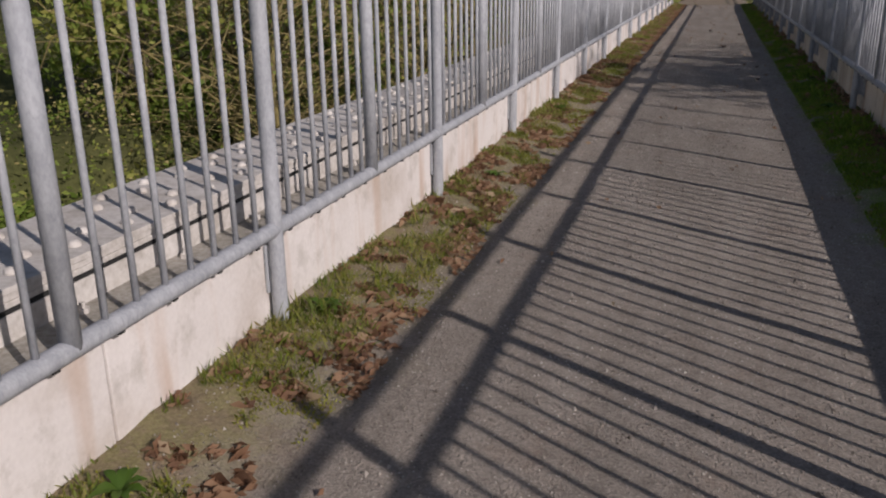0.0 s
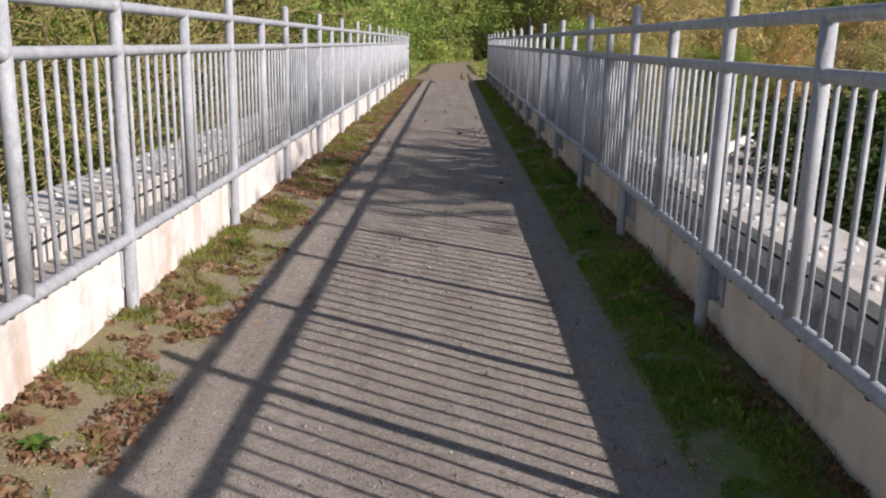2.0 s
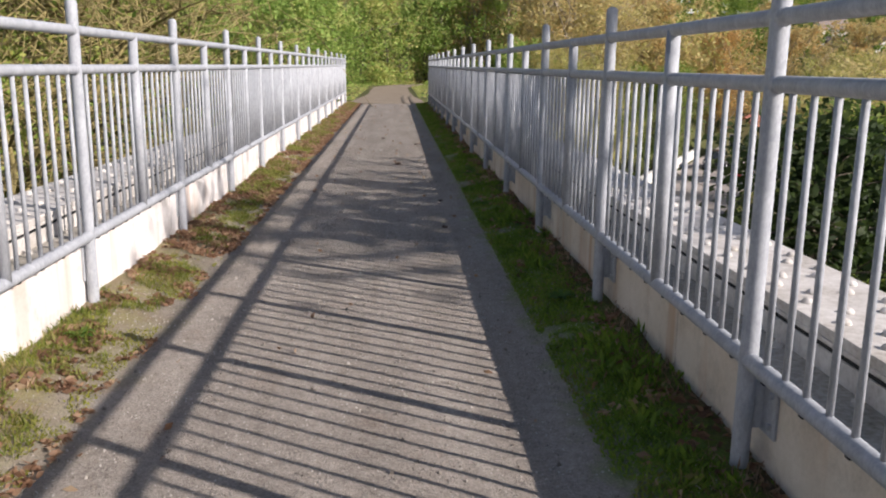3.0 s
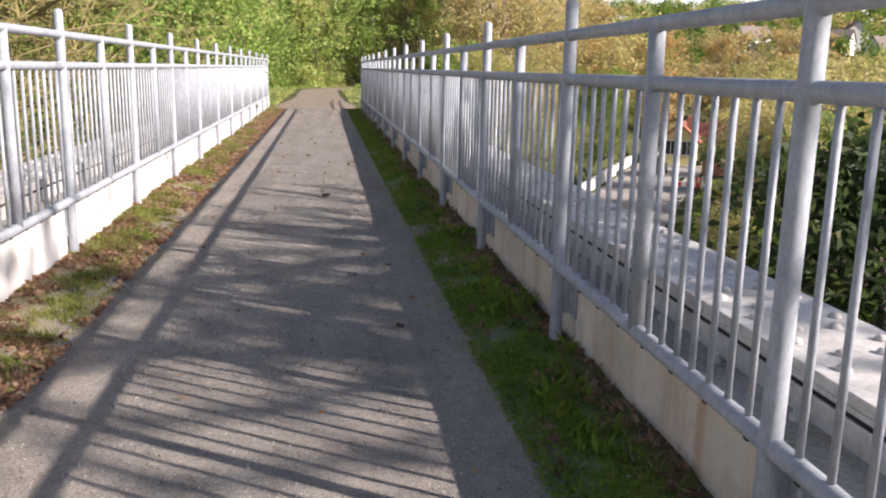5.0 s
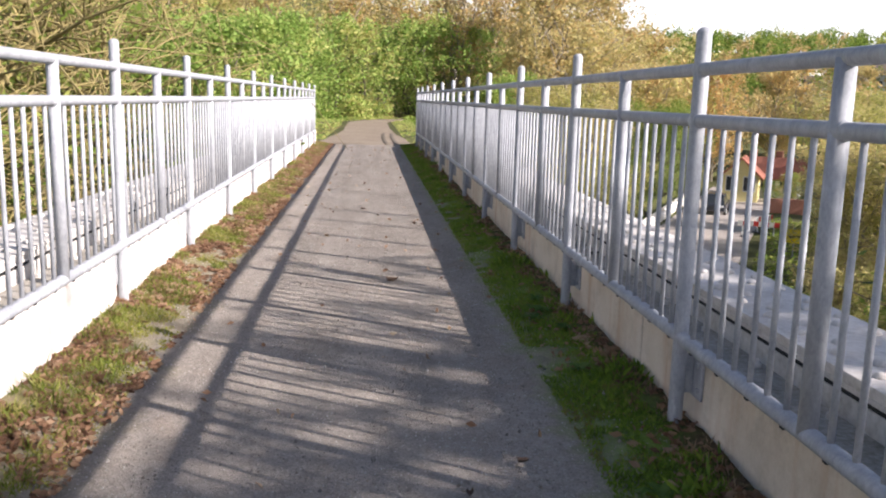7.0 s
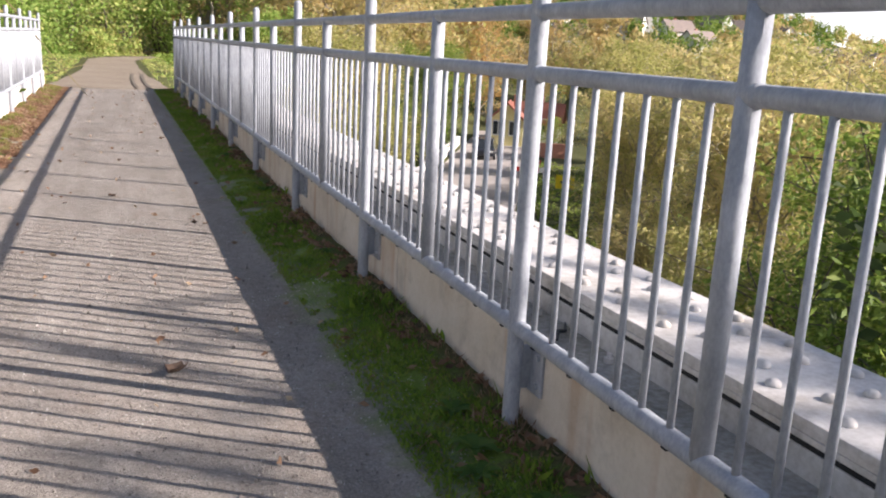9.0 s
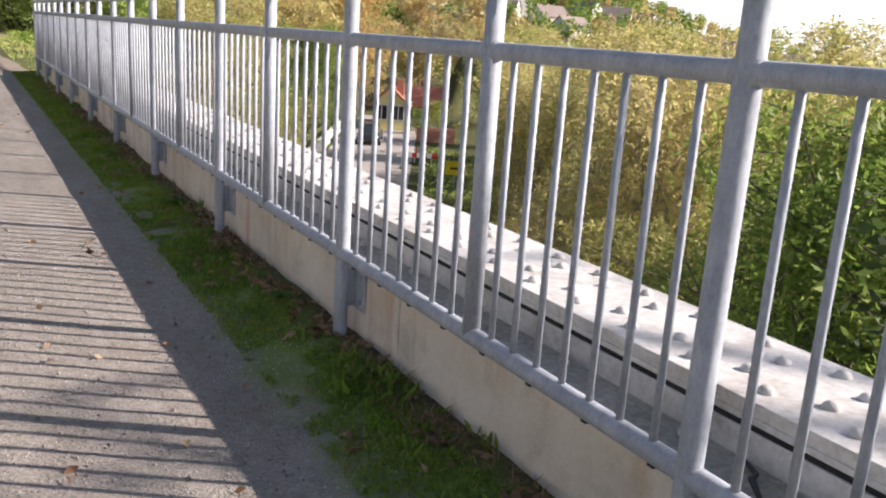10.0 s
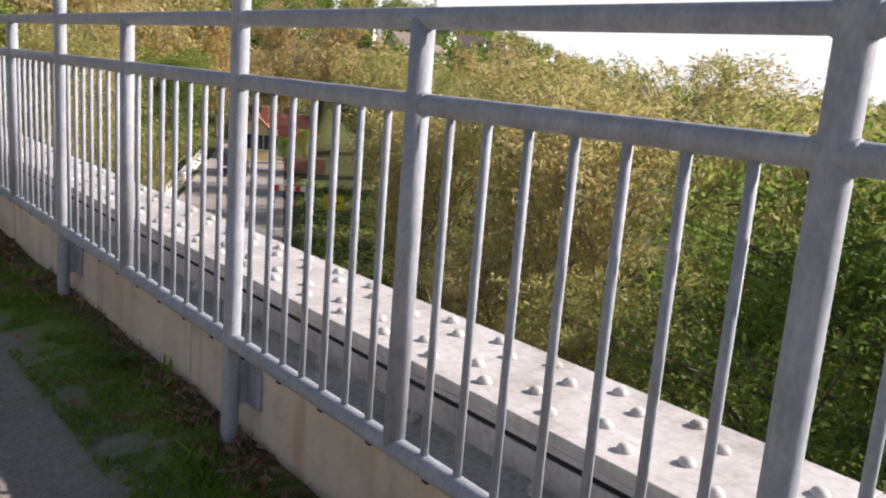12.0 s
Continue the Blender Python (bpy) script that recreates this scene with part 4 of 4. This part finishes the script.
grow(T_BRAM, (-4.4, 0.5, 0.85, 0), (-4.2, 3.2, 0.85, 50), (-4.3, 6.0, 0.8, 100), (-4.5, 9.0, 0.85, 150), (-5.8, -1.0, 1.0, 200), (-6.0, 4.5, 1.0, 250), (-4.6, -2.2, 0.85, 300), (-6.4, 0.8, 1.1, 350), (-4.2, 14.5, 0.9, 40),
     (-4.3, 20.5, 0.95, 90), (-4.4, 25.5, 1.0, 140), (-7.6, -4.6, 1.2, 190), (-5.2, -4.4, 1.0, 240), (-8.2, 3.0, 1.3, 33), (-9.5, 0.5, 1.5, 66), (-7.4, 6.6, 1.2, 99), (-11.5, 2.0, 1.7, 132), (-10.5, 7.0, 1.6, 165), (-12.5, -2.0, 1.8, 198), (-10.0, -4.5, 1.6, 231), (-5.6, 7.6, 1.0, 264), (-5.4, 2.0, 0.95, 297), (6.0, 18.0, 1.0, 20), (7.0, 23.0, 1.0, 80), (6.2, 13.5, 0.9, 200), (7.5, 30.5, 1.0, 310))


def undergrowth(name, label, mat, n, xr, yr, size, rng, lift=0.5, skip=None):
    x, y = rng.uniform(*xr, n), rng.uniform(*yr, n)
    if skip:
        keep = ~skip(x, y)
        x, y = x[keep], y[keep]
    hump = np.array([0.5 + 0.5 * noise.noise(Vector((a * 0.7, b * 0.7, 4.0))) + 0.35 * noise.noise(Vector((a * 2.3, b * 2.3, 8.0))) for a, b in zip(x, y)])
    z = height(x, y) + np.maximum(0.04, hump * lift * 2 * rng.uniform(0.55, 1.0, len(x)))
    return tagged(new(name, leaf_cloud(name, np.stack([x, y, z], -1), size, mat, 0.45, rng)), label, "undergrowth", kind="stuff")


rng = np.random.default_rng(31)
near_road = lambda x, y: np.abs((x - 16) * 0.879 - (y - 46) * 0.476) < 3.6
on_track = lambda x, y: np.abs(x - path_x(y)) < 1.25
undergrowth("undergrowth", "tangled green and brown weeds on the bank", LEAF_GREEN, 52000, (-13, -1.9), (-9, 28), 0.085, rng, 0.7)
undergrowth("undergrowth", "yellowing weeds on the bank", LEAF_YELLOW, 14000, (-13, -2.2), (-9, 28), 0.08, rng, 0.85)
undergrowth("undergrowth", "weeds on the slope below the bridge", LEAF_GREEN, 40000, (2.4, 30), (2, 62), 0.16, rng, 0.22, near_road)
undergrowth("undergrowth", "grass and weeds beside the track", LEAF_BRIGHT, 22000, (-6, 7), (29.6, 62), 0.07, rng, 0.12, on_track)


# far woods on the hills: uneven crowns of leaf clumps, one object per hill
def far_woods(name, label, mat, n, az, dist, rng, tall=9.0, size=0.9, per=150):
    a = rng.uniform(*[radians(v) for v in az], n)
    d = rng.uniform(*dist, n)
    x, y = np.sin(a) * d, np.cos(a) * d
    z = height(x, y)
    h = tall * rng.uniform(0.6, 1.2, n)
    cs = []
    for i in range(n):
        p = rng.normal(size=(per, 3))
        p /= np.linalg.norm(p, axis=1, keepdims=True)
        p *= rng.uniform(0.55, 1.0, (per, 1))
        lump = 0.75 + 0.35 * np.sin(p[:, :1] * 5 + i) * np.cos(p[:, 1:2] * 4 - i)
        cs.append(p * lump * np.array([h[i] * 0.36, h[i] * 0.36, h[i] * 0.5]) + np.array([x[i], y[i], z[i] + h[i] * 0.52]))
    return tagged(new(name, leaf_cloud(name, np.concatenate(cs), size, mat, 0.2, rng)), label, "woods", kind="stuff")


rng = np.random.default_rng(21)
far_woods("far_woods", "autumn woods of yellow and brown on the rising ground", LEAF_YELLOW, 170, (-30, 20), (92, 180), rng, 13.0, 0.42, 520)
far_woods("far_woods", "brown autumn trees on the valley side", LEAF_BROWN, 140, (12, 60), (105, 200), rng, 9.5, 0.42, 420)
far_woods("far_woods", "green trees on the far valley side", LEAF_GREEN, 130, (16, 75), (120, 225), rng, 8.0, 0.42, 380)
far_woods("far_woods", "dark green wooded hill across the valley", LEAF_GREEN, 420, (10, 44), (225, 470), rng, 10.0, 0.8, 210)
far_woods("far_woods", "brown patches of wood on the hill across the valley", LEAF_BROWN, 150, (10, 48), (215, 430), rng, 9.0, 0.8, 200)
far_woods("far_woods", "distant woods on the horizon", LEAF_GREEN, 190, (14, 100), (310, 520), rng, 10.0, 0.9, 240)
far_woods("far_woods", "thick woods beyond the bushes beside the bridge", LEAF_GREEN, 90, (-100, -22), (30, 75), rng, 15.0, 0.22, 900)


# ---- the road below, its wall, house, car, barrier and sign ----
RD = Vector((0.476, 0.879, 0))
RN = Vector((0.879, -0.476, 0))


def road_pt(along, side, z=0.0):
    p = Vector((16, 46, -6.6)) + RD * along + RN * side
    return (p.x, p.y, p.z + z)


rows = [[road_pt(a, s, 0.03 + 0.02 * (1 - (s / 3) ** 2)) for s in np.linspace(-2.9, 2.9, 7)] for a in np.arange(-48, 46, 2.0)]
strip("road", rows, ROAD, "pale worn asphalt road in the valley", "road")
bm = bmesh.new()
for a in np.arange(-12, 30, 2.0):
    p, q = Vector(road_pt(a, -3.4)), Vector(road_pt(a + 1.97, -3.4))
    vs = []
    for e in (p, q):
        for s, z in ((-0.15, -0.3), (0.15, -0.3), (0.15, 0.75), (-0.15, 0.75)):
            vs.append(bm.verts.new(e + RN * s + Z * z))
    for f in ((0, 1, 5, 4), (1, 2, 6, 5), (2, 3, 7, 6), (3, 0, 4, 7), (3, 2, 1, 0), (4, 5, 6, 7)):
        bm.faces.new([vs[i] for i in f])
tagged(new("roadside_wall", link_bm("roadside_wall", bm, WHITE_WALL)), "low pale wall beside the valley road", "wall")


def gable_house(at, turn, w, d, h, roof_h, wall_mat, roof_mat, label, floors=2, cols=3):
    th = tagged(new("house"), label, "house")
    th.matrix_basis = pose(*at, 0, 0, turn)
    bm = bmesh.new()
    add_box(bm, -w / 2, w / 2, -d / 2, d / 2, -1.0, h - 0.02)
    for y in (-d / 2, d / 2):
        t = [bm.verts.new(p) for p in ((-w / 2, y, h), (w / 2, y, h), (0, y, h + roof_h))]
        bm.faces.new(t if y < 0 else t[::-1])
    part("wall", bm, wall_mat, th)
    bm = bmesh.new()
    for s in (-1, 1):
        o = 0.4
        a = [(0, -d / 2 - o, h + roof_h), (s * (w / 2 + o), -d / 2 - o, h - o * roof_h / (w / 2)), (s * (w / 2 + o), d / 2 + o, h - o * roof_h / (w / 2)), (0, d / 2 + o, h + roof_h)]
        lo = [bm.verts.new(p) for p in a]
        hi = [bm.verts.new((p[0], p[1], p[2] + 0.18)) for p in a]
        bm.faces.new(lo)
        bm.faces.new(hi[::-1])
        for i in range(4):
            bm.faces.new((lo[i], lo[(i + 1) % 4], hi[(i + 1) % 4], hi[i]))
    roof = part("roof", bm, roof_mat, th)
    part("chimney", box(w * 0.15, w * 0.15 + 0.6, -0.3, 0.3, h + roof_h * 0.4, h + roof_h + 0.7, 0.02), BRICK_RED, roof)
    for f in range(floors):
        for c in range(cols):
            z = 0.9 + f * 2.7
            for face in (0, 1):
                span = w if face == 0 else d
                u = -span / 2 + span * (c + 0.5) / cols
                win = bmesh.new()
                if face == 0:
                    add_box(win, u - 0.5, u + 0.5, -d / 2 - 0.04, -d / 2 + 0.05, z, z + 1.3, 0.01)
                else:
                    add_box(win, -w / 2 - 0.04, -w / 2 + 0.05, u - 0.5, u + 0.5, z, z + 1.3, 0.01)
                wi = part("window", win, WHITE_PAINT, th)
                pane = bmesh.new()
                for k in (-1, 1):
                    p, q = sorted((u + k * 0.04, u + k * 0.44))
                    if face == 0:
                        add_box(pane, p, q, -d / 2 - 0.05, -d / 2 - 0.042, z + 0.08, z + 1.22)
                    else:
                        add_box(pane, -w / 2 - 0.05, -w / 2 - 0.042, p, q, z + 0.08, z + 1.22)
                part("pane", pane, GLASS, wi)
    return th


gable_house((32.3, 75.0, -6.6), -28, 2.8, 4.0, 2.3, 1.3, YELLOW_WALL, CLAY_ROOF, "small yellow rendered house with a red clay roof by the road", 1, 2)
gable_house((36.6, 77.5, -6.6), 55, 3.0, 4.0, 2.0, 1.4, WHITE_WALL, CLAY_ROOF, "small white house with a red clay roof behind bushes", 1, 2)
part_wall = box(-1.5, 1.5, -0.2, 0.2, -0.3, 1.1, 0.03)
ob = tagged(new("garden_wall", link_bm("garden_wall", part_wall, BRICK_RED)), "low red brick garden wall at the roadside", "wall")
ob.matrix_basis = pose(32.0, 66.2, -6.6, 0, 0, -20)


def parked_car(x, y, turn):
    car = tagged(new("car"), "dark parked car at the side of the valley road", "car")
    car.matrix_basis = pose(x, y, -6.56, 0, 0, turn)
    bm = box(-0.85, 0.85, -2.1, 2.1, 0.28, 0.85, 0.16)
    part("body", bm, CAR_PAINT, car, smooth=False)
    bm = bmesh.new()
    lo = [bm.verts.new(p) for p in ((-0.78, -1.7, 0.83), (0.78, -1.7, 0.83), (0.78, 1.1, 0.83), (-0.78, 1.1, 0.83))]
    hi = [bm.verts.new(p) for p in ((-0.6, -1.2, 1.42), (0.6, -1.2, 1.42), (0.6, 0.4, 1.45), (-0.6, 0.4, 1.45))]
    for i in range(4):
        bm.faces.new((lo[i], lo[(i + 1) % 4], hi[(i + 1) % 4], hi[i]))
    part("windscreen", bm, GLASS, car)
    part("roof", box(-0.62, 0.62, -1.22, 0.42, 1.41, 1.47, 0.02), CAR_PAINT, car)
    for wx in (-0.8, 0.8):
        for wy in (-1.35, 1.35):
            bm = bmesh.new()
            add_rings(bm, [((wx + o, wy, 0.31), r, Y, Z) for o, r in ((-0.1, 0.27), (-0.08, 0.31), (0.08, 0.31), (0.1, 0.27))], 14)
            wheel = part("wheel", bm, BLACK_PAINT, car)
            bm = bmesh.new()
            add_rings(bm, [((wx + o, wy, 0.31), 0.18, Y, Z) for o in (-0.105, 0.105)], 10)
            part("rim", bm, WHITE_PAINT, wheel)
        part("headlight", box(wx * 0.75 - 0.15, wx * 0.75 + 0.15, -2.12, -2.05, 0.6, 0.74, 0.02), WHITE_PAINT, car)


parked_car(26.3, 66.0, -28)


def barrier(x, y, turn):
    th = tagged(new("road_barrier"), "red and white striped road barrier beside the road", "barrier")
    th.matrix_basis = pose(x, y, -6.58, 0, 0, turn)
    for sx in (-0.9, 0.9):
        part("foot", box(sx - 0.1, sx + 0.1, -0.3, 0.3, 0.0, 0.1, 0.02), BLACK_PAINT, th)
        part("post", box(sx - 0.03, sx + 0.03, -0.03, 0.03, 0.1, 1.05, 0.005), WHITE_PAINT, th)
    for k in range(8):
        part("stripe", box(-1.2 + k * 0.3, -0.9 + k * 0.3, -0.045, -0.031, 0.72, 1.02), RED_PAINT if k % 2 else WHITE_PAINT, th)


barrier(24.0, 54.0, -28)
barrier(25.6, 56.6, 40)

sg = tagged(new("road_sign"), "yellow rectangular direction sign on a steel post", "sign")
sg.matrix_basis = pose(22.9, 47.5, -7.0, 0, 0, -25)
part("post", upright([(-0.3, 0.04), (2.0, 0.04)], 10), STEEL, sg)
board = part("board", box(-0.5, 0.5, -0.05, -0.02, 1.2, 1.95, 0.01), YELLOW_PAINT, sg)
part("marking", box(-0.25, 0.3, -0.056, -0.051, 1.5, 1.62), BLACK_PAINT, board, "unreadable black marking")

# houses of the village on the far slope
rng = np.random.default_rng(5)
for i in range(16):
    a, d = radians(27 + i * 1.5 + rng.uniform(-0.5, 0.5)), rng.uniform(245, 300)
    x, y = math.sin(a) * d, math.cos(a) * d
    gable_house((x, y, float(height(x, y))), rng.uniform(0, 180), 7, 9, 4.5, 3, WHITE_WALL, SLATE_ROOF, "far white village house with a dull brown roof", 1, 2)
